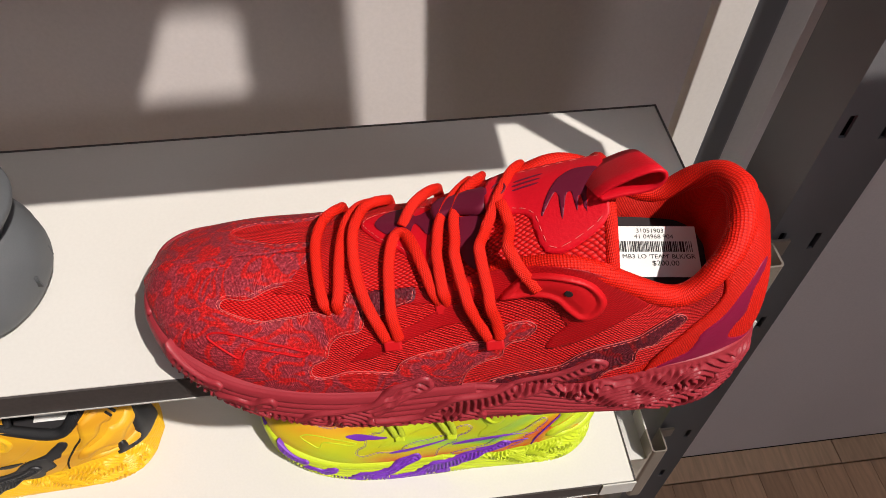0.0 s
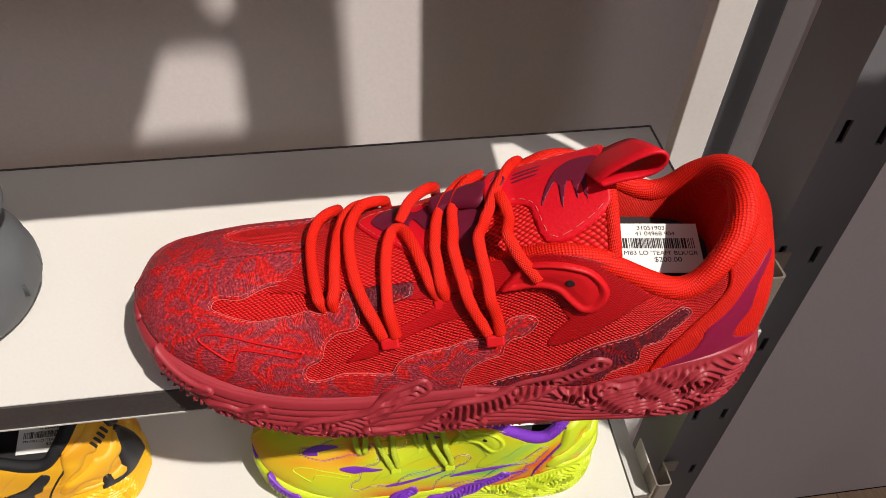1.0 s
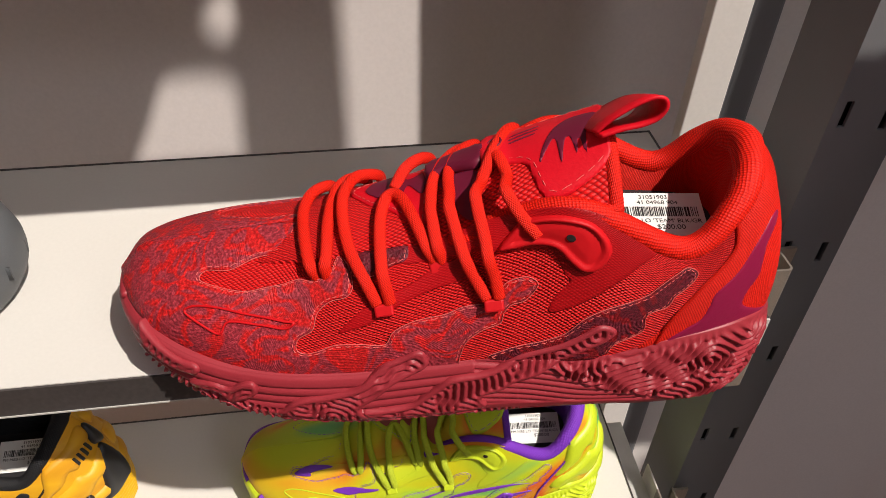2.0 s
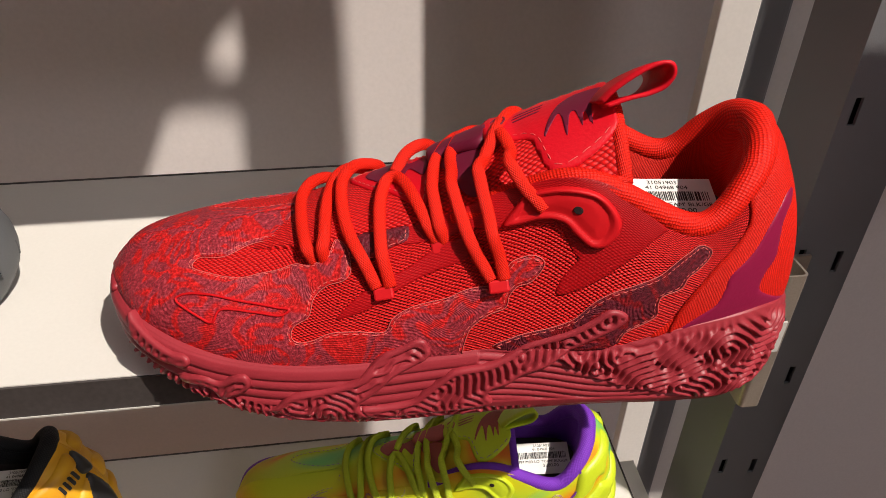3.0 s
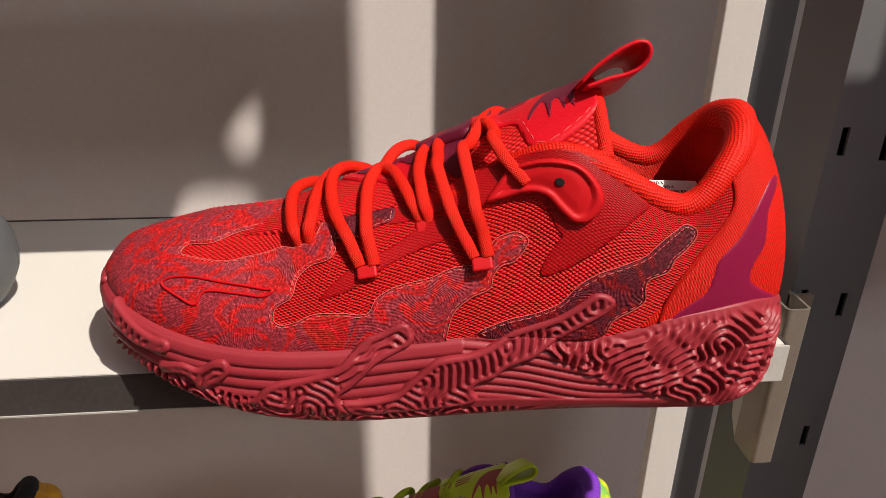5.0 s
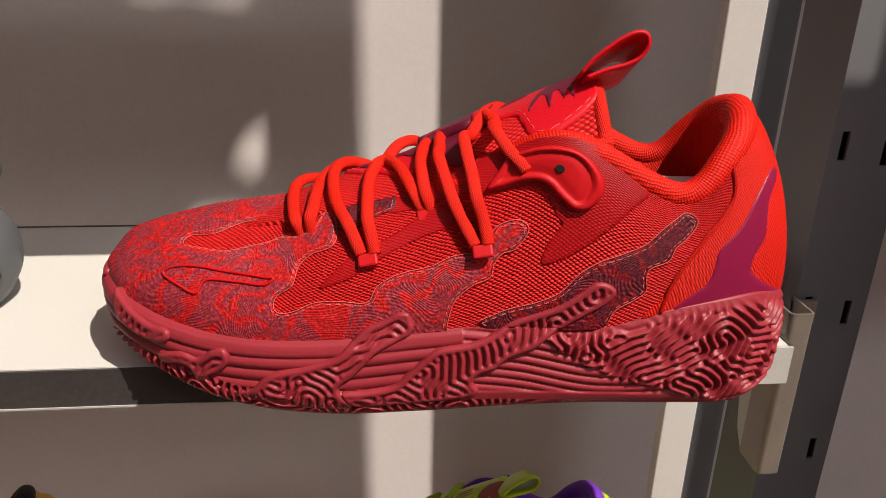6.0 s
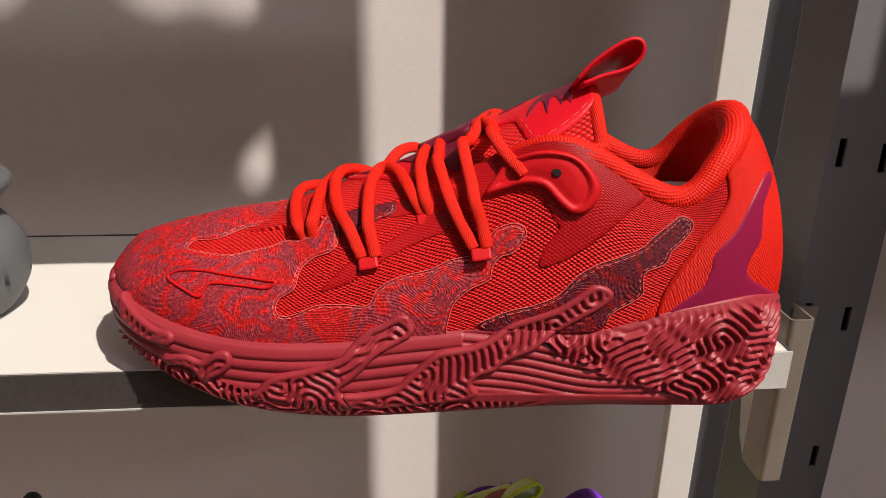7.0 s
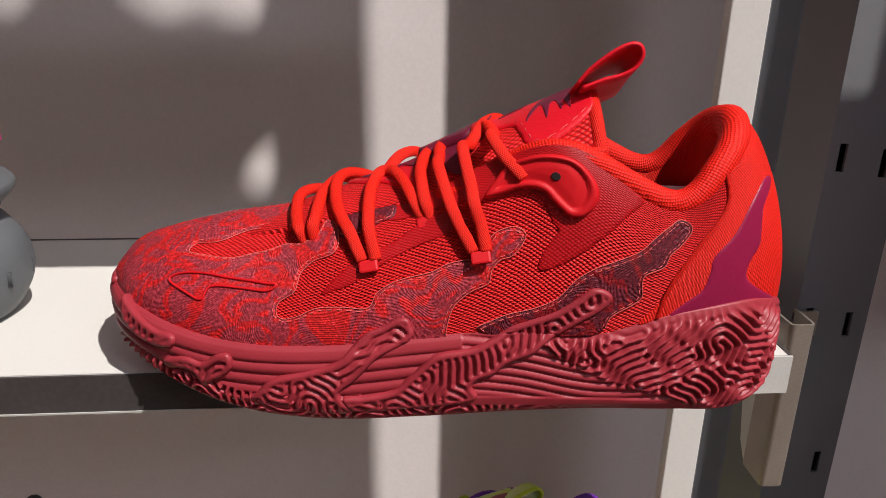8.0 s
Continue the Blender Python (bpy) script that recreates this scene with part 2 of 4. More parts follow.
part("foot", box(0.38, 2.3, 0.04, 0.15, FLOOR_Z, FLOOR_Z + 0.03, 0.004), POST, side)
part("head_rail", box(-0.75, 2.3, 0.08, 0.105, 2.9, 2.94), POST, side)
tagged(side, "added unseen charcoal sun blocker with a slit and cut openings", "display stand")

# ---- shoe forms (millimetres: x from toe to heel, y to the far side, z up) ----


def lane_exact(keys, t):
    """A smooth value through (t, value) keys."""
    n = len(keys)
    if t <= keys[0][0]:
        return keys[0][1]
    if t >= keys[-1][0]:
        return keys[-1][1]
    for k in range(n - 1):
        if t <= keys[k + 1][0]:
            break
    (t0, v0), (t1, v1) = keys[k], keys[k + 1]
    h = t1 - t0

    def slope(i):
        if i <= 0 or i >= n - 1:
            a, b = (0, 1) if i <= 0 else (n - 2, n - 1)
            return (keys[b][1] - keys[a][1]) / (keys[b][0] - keys[a][0])
        return (keys[i + 1][1] - keys[i - 1][1]) / (keys[i + 1][0] - keys[i - 1][0])
    m0, m1 = slope(k) * h, slope(k + 1) * h
    s = (t - t0) / h
    return (2 * s ** 3 - 3 * s * s + 1) * v0 + (s ** 3 - 2 * s * s + s) * m0 + (3 * s * s - 2 * s ** 3) * v1 + (s ** 3 - s * s) * m1


TABLES = {}


def lane(keys, t):
    """lane_exact, from a table of 800 steps over t from 0 to 1."""
    tab = TABLES.get(id(keys))
    if tab is None:
        tab = TABLES[id(keys)] = [lane_exact(keys, i / 800) for i in range(801)] + [lane_exact(keys, 1.0)]
    k = 0.0 if t <= 0 else 800.0 if t >= 1 else t * 800
    i = int(k)
    return tab[i] + (tab[i + 1] - tab[i]) * (k - i)


U = (0, .05, .1, .18, .28, .38, .48, .58, .68, .78, .87, .94, 1)
BX = (2, 8, 21, 46, 75, 108, 145, 180, 210, 241, 268, 287, 294)
BY_L = (8, -8, -25, -38.5, -46, -47.5, -47, -46.5, -46.5, -43.5, -36.5, -22.5, 0)
BY_M = (8, 26, 38, 45.5, 48, 46, 42, 38, 36, 34, 28, 18, 0)
BZ = (33, 34, 32, 27.5, 25, 26, 31, 34.5, 35.5, 43, 45, 41, 37)
TX = (4, 14, 26, 52, 88, 108, 140, 170, 197, 237, 255, 265, 270)
TY_L = (8, 6, 4, 1, -2.5, -23, -27, -31.5, -38.5, -39, -32.5, -19, 0)
TY_M = (8, 6, 4, 1, 2.5, 17, 18, 20, 25, 25, 22, 14, 0)
TZ = (40, 50, 56, 63.5, 70, 73, 82, 99, 107, 88, 101, 110, 113)
H1 = (4, 9, 12, 16, 18, 16, 17, 22, 24, 20, 20, 22, 24)
W2 = (1, 6, 14, 26, 28, 17, 12, 8, 5, 3, 6, 14, 17)
LANES = {n: [(u, v) for u, v in zip(U, row)] for n, row in (("bx", BX), ("byl", BY_L), ("bym", BY_M), ("bz", BZ), ("tx", TX), ("tyl", TY_L), ("tym", TY_M), ("tz", TZ), ("h1", H1), ("w2", W2))}


def rim(u, med):
    """The upper's top edge, at u from toe to heel."""
    L = LANES
    return np.array((lane(L["tx"], u), lane(L["tym" if med else "tyl"], u), lane(L["tz"], u)))


def foot(u, med):
    """The line where the upper meets the sole."""
    L = LANES
    return np.array((lane(L["bx"], u), lane(L["bym" if med else "byl"], u), lane(L["bz"], u)))


SECTIONS = {}


def section(u, med):
    """The four guide points of the upper's section at u."""
    key = (round(u, 6), med)
    if key not in SECTIONS:
        b, t = foot(u, med), rim(u, med)
        out = b - t
        out[2] = 0
        n = np.linalg.norm(out)
        out = out / n if n > 1e-6 else np.array((1.0, 0, 0))
        h1, w2 = lane(LANES["h1"], u), lane(LANES["w2"], u)
        p1 = b + np.array((0, 0, h1)) + out * 1.5
        p2 = t + out * w2 - np.array((0, 0, 4 + 9 * max(0, (u - .45) / .55)))
        SECTIONS[key] = (b, p1, p2, t)
    return SECTIONS[key]


def upper(u, v, med=False):
    """A point of the upper: u from toe to heel, v from the sole line up to the top edge."""
    b, p1, p2, t = section(u, med)
    k = 1 - v
    return k ** 3 * b + (3 * k * k * v) * p1 + (3 * k * v * v) * p2 + v ** 3 * t

SX = (1, 6, 19, 44, 74, 108, 145, 180, 212, 244, 271, 289, 296.5)
SY_L = (8, -11, -29.5, -43.5, -50, -51.5, -50, -48.5, -48, -46.5, -40, -25, 0)
SY_M = (8, 29, 41, 49, 51.5, 50, 45, 41, 40, 38, 32, 21, 0)
ST = (36, 37, 35.5, 30.5, 27.5, 28.5, 33, 37, 37.5, 45, 48, 44, 39.5)
SB_L = (24, 20, 14, 5.5, -2, -4.3, -2.6, 0.2, 2.4, 2.4, 0.6, 2.5, 5.0)
SB_M = (24, 20, 13, 5, 1, 0.2, 0.2, 0.2, 0.2, 0.5, 0.6, 2.5, 5.0)
for nm, row in (("sx", SX), ("syl", SY_L), ("sym", SY_M), ("st", ST), ("sbl", SB_L), ("sbm", SB_M)):
    LANES[nm] = [(u, v) for u, v in zip(U, row)]


def sole_at(u, w, med):
    """A point of the sole's wall and the way out of it: w from 0 at the bottom edge to 1 at the top line."""
    x, y = lane(LANES["sx"], u), lane(LANES["sym" if med else "syl"], u)
    zt, zb = lane(LANES["st"], u), lane(LANES["sbm" if med else "sbl"], u)
    d = np.array((x - min(max(x, 45), 255), y, 0.0))
    n = np.linalg.norm(d)
    d = d / n if n > 1e-6 else np.array((1.0, 0, 0))
    tuck = 2.5 * max(0.0, 1 - w / 0.4) ** 2 + 2.5 * max(0.0, (w - 0.75) / 0.25) ** 2
    return np.array((x, y, zb + (zt - zb) * w)) - d * tuck, d


def finish(bm, name, mat, parent, label="", smooth=True):
    return part(name, bm, mat, parent, label, smooth)


def sheet(f, nu, nv, metric=(320.0, 85.0)):
    """A sheet of quads through f(a, b), a and b from 0 to 1, in millimetres, with its own flat coordinates."""
    bm = bmesh.new()
    uvl = bm.loops.layers.uv.new("UVMap")
    vs = [[bm.verts.new([c / 1000 for c in f(i / (nu - 1), j / (nv - 1))]) for j in range(nv)] for i in range(nu)]
    for i in range(nu - 1):
        for j in range(nv - 1):
            fc = bm.faces.new((vs[i][j], vs[i + 1][j], vs[i + 1][j + 1], vs[i][j + 1]))
            for lp, (p, q) in zip(fc.loops, ((i, j), (i + 1, j), (i + 1, j + 1), (i, j + 1))):
                lp[uvl].uv = (p / (nu - 1) * metric[0] / 1000, q / (nv - 1) * metric[1] / 1000)
    return bm


def tube(path, r, ring=10, flat=1.0, bm=None, up=(0, 0, 1), caps=True):
    """A round or flattened tube along a path in millimetres, with flat coordinates along and round it."""
    bm = bm or bmesh.new()
    uvl = bm.loops.layers.uv.verify()
    path = [Vector(p) for p in path]
    rows, run, along = [], 0.0, []
    for k, p in enumerate(path):
        run += (p - path[k - 1]).length if k else 0
        along.append(run)
        t = (path[min(k + 1, len(path) - 1)] - path[max(k - 1, 0)]).normalized()
        a = t.cross(Vector(up))
        a = a.normalized() if a.length > 1e-4 else Vector((1, 0, 0))
        b = a.cross(t).normalized()
        rk = r(k / (len(path) - 1)) if callable(r) else r
        rows.append([bm.verts.new((p + a * (rk * math.cos(q)) + b * (rk * flat * math.sin(q))) / 1000) for q in [2 * math.pi * j / ring for j in range(ring)]])
    for k in range(len(rows) - 1):
        for j in range(ring):
            fc = bm.faces.new((rows[k][j], rows[k][(j + 1) % ring], rows[k + 1][(j + 1) % ring], rows[k + 1][j]))
            for lp, (kk, jj) in zip(fc.loops, ((k, j), (k, j + 1), (k + 1, j + 1), (k + 1, j))):
                lp[uvl].uv = (along[kk] / 1000, jj / ring * 0.017)
    if caps:
        bm.faces.new(rows[0][::-1]), bm.faces.new(rows[-1])
    return bm


def inside_depth(poly, pts, metric):
    """How far inside a closed outline each point lies, in millimetres (outside: minus)."""
    P = np.array(poly) * metric
    Q = np.array(pts) * metric
    best = np.full(len(Q), 1e9)
    odd = np.zeros(len(Q), bool)
    for a, b in zip(P, np.roll(P, -1, 0)):
        ab = b - a
        t = np.clip(((Q - a) @ ab) / max(ab @ ab, 1e-9), 0, 1)
        best = np.minimum(best, np.hypot(*(Q - a - t[:, None] * ab).T))
        cross = (a[1] > Q[:, 1]) != (b[1] > Q[:, 1])
        if a[1] != b[1]:
            odd ^= cross & (Q[:, 0] < a[0] + (Q[:, 1] - a[1]) * (b[0] - a[0]) / (b[1] - a[1]))
    return np.where(odd, best, -best)


def patch(f, outline, lift, step=1.2, metric=(320.0, 85.0), flip=False, skirt=0.7, lo=(0.0, 0.0), hi=(1.0, 1.0)):
    """The piece of the sheet f inside an outline, cut along it, raised by lift(depth, a, b) and turned down at its edge."""
    M = np.array(metric)
    poly = np.array(outline)
    a0, a1 = max(lo[0], poly[:, 0].min()), min(hi[0], poly[:, 0].max())
    b0, b1 = max(lo[1], poly[:, 1].min()), min(hi[1], poly[:, 1].max())
    nu, nv = max(3, int((a1 - a0) * M[0] / step) + 2), max(3, int((b1 - b0) * M[1] / step) + 2)
    A, B = np.linspace(a0, a1, nu), np.linspace(b0, b1, nv)
    D = inside_depth(poly, [(a, b) for a in A for b in B], M).reshape(nu, nv)
    bm = bmesh.new()
    uvl = bm.loops.layers.uv.new("UVMap")
    made, flat, low = {}, {}, {}

    def vert(key, a, b, d):
        if key not in made:
            e = 0.004
            p = np.array(f(a, b))
            n = np.cross(np.array(f(min(a + e, 1), b)) - np.array(f(max(a - e, 0), b)), np.array(f(a, min(b + e, 1))) - np.array(f(a, max(b - e, 0))))
            n = n / max(np.linalg.norm(n), 1e-9) * (-1 if flip else 1)
            v = bm.verts.new((p + n * lift(d, a, b)) / 1000)
            made[key], flat[v], low[v] = v, (a * M[0] / 1000, b * M[1] / 1000), (p + n * (lift(d, a, b) - skirt)) / 1000
        return made[key]
    for i in range(nu - 1):
        for j in range(nv - 1):
            cs = [(i, j), (i + 1, j), (i + 1, j + 1), (i, j + 1)]
            ds = [D[c] for c in cs]
            if max(ds) <= 0:
                continue
            ring = []
            for k in range(4):
                c, e, dc, de = cs[k], cs[(k + 1) % 4], ds[k], ds[(k + 1) % 4]
                if dc > 0:
                    ring.append(vert(c, A[c[0]], B[c[1]], dc))
                if (dc > 0) != (de > 0):
                    t = dc / (dc - de)
                    key = (min(c, e), max(c, e))
                    ring.append(vert(key, A[c[0]] + (A[e[0]] - A[c[0]]) * t, B[c[1]] + (B[e[1]] - B[c[1]]) * t, 0.0))
            if len(ring) >= 3 and len(set(ring)) == len(ring):
                fc = bm.faces.new(ring if not flip else ring[::-1])
                for lp in fc.loops:
                    lp[uvl].uv = flat[lp.vert]
    rim_edges = [e for e in bm.edges if len(e.link_faces) == 1]
    under = {}
    for e in rim_edges:
        lp = e.link_loops[0]
        v0, v1 = lp.vert, lp.link_loop_next.vert
        for v in (v0, v1):
            if v not in under:
                under[v] = bm.verts.new(low[v])
                flat[under[v]] = flat[v]
        fc = bm.faces.new((v1, v0, under[v0], under[v1]))
        for l2 in fc.loops:
            l2[uvl].uv = flat[l2.vert]
    return bm


def stitches(f, outline, inset, lift, flip=False, metric=(320.0, 85.0), dash=2.2, gap=1.2, r=0.19, lo=0.02, hi=0.97):
    """A row of short thread stitches just inside an outline."""
    M = np.array(metric)
    P = np.array(outline) * M
    c = []
    n = len(P)
    area = sum(P[k][0] * P[(k + 1) % n][1] - P[(k + 1) % n][0] * P[k][1] for k in range(n))
    for k in range(n):
        t = P[(k + 1) % n] - P[k - 1]
        t = t / max(np.linalg.norm(t), 1e-9)
        c.append(P[k] + np.array((-t[1], t[0])) * inset * (1 if area > 0 else -1))
    bm = bmesh.new()
    run, start = 0.0, None
    for k in range(n):
        a, b = c[k], c[(k + 1) % n]
        L = np.linalg.norm(b - a)
        pos = 0.0
        while pos < L:
            p = (a + (b - a) * pos / max(L, 1e-9)) / M
            ph = (run + pos) % (dash + gap)
            if ph < 0.4 and start is None:
                start = p
            elif ph > dash and start is not None:
                if lo < min(start[1], p[1]) and max(start[1], p[1]) < hi and 0.01 < p[0] < 0.99 and np.linalg.norm((p - start) * M) < dash * 2:
                    e = 0.004
                    row = []
                    for q, up in ((start, -0.2), ((start + p) / 2, 0.15), (p, -0.2)):
                        s = np.array(f(*q))
                        nn = np.cross(np.array(f(q[0] + e, q[1])) - s, np.array(f(q[0], q[1] + e)) - s)
                        nn = nn / max(np.linalg.norm(nn), 1e-9) * (-1 if flip else 1)
                        row.append(s + nn * (lift + up))
                    tube(row, r, ring=5, bm=bm, caps=False)
                start = None
            pos += 0.3
        run += L
    return bm


def maze_field(nx=840, nz=168, waves=8.0, steps=130):
    """An even labyrinth of ridges, grown from noise on a sheet that repeats at its edges."""
    rng = np.random.default_rng(4)
    kx = np.fft.fftfreq(nx)[:, None] * waves
    kz = np.fft.rfftfreq(nz)[None, :] * waves
    gain = 1.0 / (1.0 - 0.5 * (0.5 - (1.0 - kx * kx - kz * kz) ** 2))
    f = rng.normal(0, 0.1, (nx, nz))
    for _ in range(steps):
        f = np.fft.irfft2(np.fft.rfft2(f - 0.5 * f ** 3) * gain, s=(nx, nz))
    return f / np.abs(f).max()


MAZE = maze_field()


def winding(x, z, seed=0.0, step=0.40):
    """The labyrinth at a place: -1 in the grooves, 1 on the ridges."""
    a, b = x / step + seed * 37.0, z / step + seed * 11.0
    i, j = math.floor(a), math.floor(b)
    p, q = a - i, b - j
    nx, nz = MAZE.shape
    v = (MAZE[i % nx, j % nz] * (1 - p) + MAZE[(i + 1) % nx, j % nz] * p) * (1 - q) + (MAZE[i % nx, (j + 1) % nz] * (1 - p) + MAZE[(i + 1) % nx, (j + 1) % nz] * p) * q
    return math.copysign(min(1.0, abs(v) * 1.3) ** 0.6, v)


# ---- shoe materials ----


def uv_of(nt):
    return nt.nodes.new("ShaderNodeTexCoord").outputs["UV"]


def weave(name, hole, thread, cell, rough=0.6, bump=0.6, depth=0.0006, squash=0.62, turn=0.0, spec=0.22):
    """A knitted mesh: staggered raised loops with dark gaps between, cell metres wide."""
    m, nt, b = nodes_of(name)
    src = uv_of(nt)
    wob = node(nt, "ShaderNodeTexNoise", Scale=220.0, Detail=1.0)
    nt.links.new(src, wob.inputs["Vector"])
    addv = nt.nodes.new("ShaderNodeMixRGB")
    addv.blend_type = "ADD"
    addv.inputs[0].default_value = cell * 0.28
    nt.links.new(src, addv.inputs[1]), nt.links.new(wob.outputs[1], addv.inputs[2])
    lay = nt.nodes.new("ShaderNodeMapping")
    lay.inputs["Rotation"].default_value = (0, 0, turn)
    lay.inputs["Scale"].default_value = (1.0 / cell, 1.0 / (cell * squash), 1)
    nt.links.new(addv.outputs[0], lay.inputs["Vector"])
    dia = nt.nodes.new("ShaderNodeMapping")
    dia.inputs["Rotation"].default_value = (0, 0, math.pi / 4)
    dia.inputs["Scale"].default_value = (1.414, 1.414, 1)
    nt.links.new(lay.outputs[0], dia.inputs["Vector"])
    vo = nt.nodes.new("ShaderNodeTexVoronoi")
    vo.voronoi_dimensions = "2D"
    vo.inputs["Scale"].default_value, vo.inputs["Randomness"].default_value = 1.0, 0.12
    nt.links.new(dia.outputs[0], vo.inputs["Vector"])
    big = node(nt, "ShaderNodeTexNoise", Scale=35.0, Detail=3.0)
    nt.links.new(src, big.inputs["Vector"])
    col = ramp(nt, vo.outputs["Distance"], ((0.12, thread), (0.62, hole)))
    tone = nt.nodes.new("ShaderNodeMixRGB")
    tone.blend_type = "MULTIPLY"
    tone.inputs[0].default_value = 0.35
    nt.links.new(col, tone.inputs[1]), nt.links.new(ramp(nt, big.outputs[0], ((0.3, (0.7, 0.7, 0.7)), (0.7, (1, 1, 1)))), tone.inputs[2])
    nt.links.new(tone.outputs[0], b.inputs["Base Color"])
    inv = node(nt, "ShaderNodeMath", operation="SUBTRACT")
    inv.inputs[0].default_value = 1.0
    nt.links.new(vo.outputs["Distance"], inv.inputs[1])
    bp = node(nt, "ShaderNodeBump", Strength=bump, Distance=depth)
    nt.links.new(inv.outputs[0], bp.inputs["Height"]), nt.links.new(bp.outputs[0], b.inputs["Normal"])
    b.inputs["Roughness"].default_value = rough
    b.inputs["Specular IOR Level"].default_value = spec
    return m


def nt_half(nt, src):
    """From -1..1 to 0..1."""
    h = node(nt, "ShaderNodeMath", operation="MULTIPLY_ADD")
    h.inputs[1].default_value, h.inputs[2].default_value = 0.5, 0.5
    nt.links.new(src, h.inputs[0])
    return h.outputs[0]


def camo(name, a, c, mid, relief=0.42, seed=0.0):
    """A printed cloth of winding bands in two tones, with fine embossed contour lines and sparkle painted into the
    colour.
    """
    m, nt, b = nodes_of(name)
    src = nt.nodes.new("ShaderNodeTexCoord").outputs["Object"]
    off = nt.nodes.new("ShaderNodeMapping")
    off.inputs["Location"].default_value = (seed, seed * 0.7, 0)
    nt.links.new(src, off.inputs["Vector"])
    n1 = node(nt, "ShaderNodeTexNoise", Scale=40.0, Detail=1.5, Distortion=1.9)
    nt.links.new(off.outputs[0], n1.inputs["Vector"])
    mul = node(nt, "ShaderNodeMath", operation="MULTIPLY")
    mul.inputs[1].default_value = 26.0
    nt.links.new(n1.outputs[0], mul.inputs[0])
    sn = node(nt, "ShaderNodeMath", operation="SINE")
    nt.links.new(mul.outputs[0], sn.inputs[0])
    band = ramp(nt, nt_half(nt, sn.outputs[0]), ((0.34, c), (0.60, mid), (0.82, a)))
    lines = node(nt, "ShaderNodeMath", operation="MULTIPLY")
    lines.inputs[1].default_value = 380.0
    n2 = node(nt, "ShaderNodeTexNoise", Scale=24.0, Detail=0.5, Distortion=0.8)
    nt.links.new(off.outputs[0], n2.inputs["Vector"])
    nt.links.new(n2.outputs[0], lines.inputs[0])
    ls = node(nt, "ShaderNodeMath", operation="SINE")
    nt.links.new(lines.outputs[0], ls.inputs[0])
    fine = node(nt, "ShaderNodeTexNoise", Scale=850.0, Detail=2.0)
    nt.links.new(src, fine.inputs["Vector"])
    hsum = node(nt, "ShaderNodeMath", operation="MULTIPLY_ADD")
    hsum.inputs[1].default_value = 7.0
    nt.links.new(fine.outputs[0], hsum.inputs[0]), nt.links.new(ls.outputs[0], hsum.inputs[2])
    # thread grain; its brightest specks paint pinkish glints into the colour
    thread = nt.nodes.new("ShaderNodeMixRGB")
    thread.blend_type = "MULTIPLY"
    thread.inputs[0].default_value = 0.75
    nt.links.new(band, thread.inputs[1]), nt.links.new(ramp(nt, fine.outputs[0], ((0.34, (0.45, 0.40, 0.42)), (0.55, (1.0, 1.0, 1.0)), (0.70, (1.7, 2.2, 2.0)))), thread.inputs[2])
    nt.links.new(thread.outputs[0], b.inputs["Base Color"])
    bp = node(nt, "ShaderNodeBump", Strength=relief, Distance=0.0003)
    nt.links.new(hsum.outputs[0], bp.inputs["Height"]), nt.links.new(bp.outputs[0], b.inputs["Normal"])
    b.inputs["Roughness"].default_value = 0.55
    b.inputs["Specular IOR Level"].default_value = 0.3
    return m


RED_MESH = weave("red_mesh", (0.34, 0.001, 0.003), (0.97, 0.013, 0.012), 0.0026, bump=1.0, depth=0.0011, turn=0.12, spec=0.28)
RED_TEXTILE = weave("scarlet_textile", (0.46, 0.003, 0.001), (0.88, 0.016, 0.003), 0.0015, bump=0.7, turn=0.6)
LACE_RED = weave("scarlet_lace", (0.48, 0.005, 0.001), (0.92, 0.018, 0.003), 0.0015, bump=0.7)
RED_FILM = weave("red_film", (0.33, 0.002, 0.005), (0.50, 0.004, 0.007), 0.0024, rough=0.45, bump=0.45, depth=0.0006, turn=0.12, spec=0.3)
RED_RUBBER = plain("red_rubber", (0.54, 0.006, 0.010), 0.5, vary=0.05, scale=40, grain=900, bump=0.05, spec=0.25)
RED_LEATHER = plain("red_leather", (0.60, 0.004, 0.014), 0.5, vary=0.06, scale=50, grain=800, bump=0.25, spec=0.25)
CAMO = camo("camo_cloth", (0.53, 0.011, 0.012), (0.31, 0.025, 0.038), (0.40, 0.019, 0.026), 0.32)
CAMO_DARK = camo("dark_camo_cloth", (0.22, 0.006, 0.010), (0.115, 0.009, 0.018), (0.135, 0.008, 0.016), seed=3.1)
SOLE_RUBBER = plain("burgundy_rubber", (0.285, 0.024, 0.034), 0.46, vary=0.10, scale=30, grain=1200, bump=0.06, spec=0.35)
PLUM = plain("plum_film", (0.235, 0.008, 0.045), 0.38, vary=0.06, scale=40, grain=700, bump=0.12, spec=0.25)
PLUM_INK = plain("plum_ink", (0.13, 0.008, 0.028), 0.45, vary=0.05, spec=0.25)
THREAD = plain("pink_thread", (0.62, 0.10, 0.09), 0.7, vary=0.1)
INSOLE = plain("black_insole", (0.018, 0.016, 0.018), 0.7, vary=0.2, scale=60)
WHITE_PAPER = plain("white_paper", (0.78, 0.77, 0.75), 0.55, vary=0.02)
PRINT = plain("black_print", (0.02, 0.02, 0.02), 0.6)
PIT_SHADE = plain("pit_shade", (0.01, 0.002, 0.002), 0.9)

# ---- the red sneaker ----
LAT = lambda a, b: upper(min(max(a, 0), 1), min(max(b, 0), 1), False)
MED = lambda a, b: upper(min(max(a, 0), 1), min(max(b, 0), 1), True)

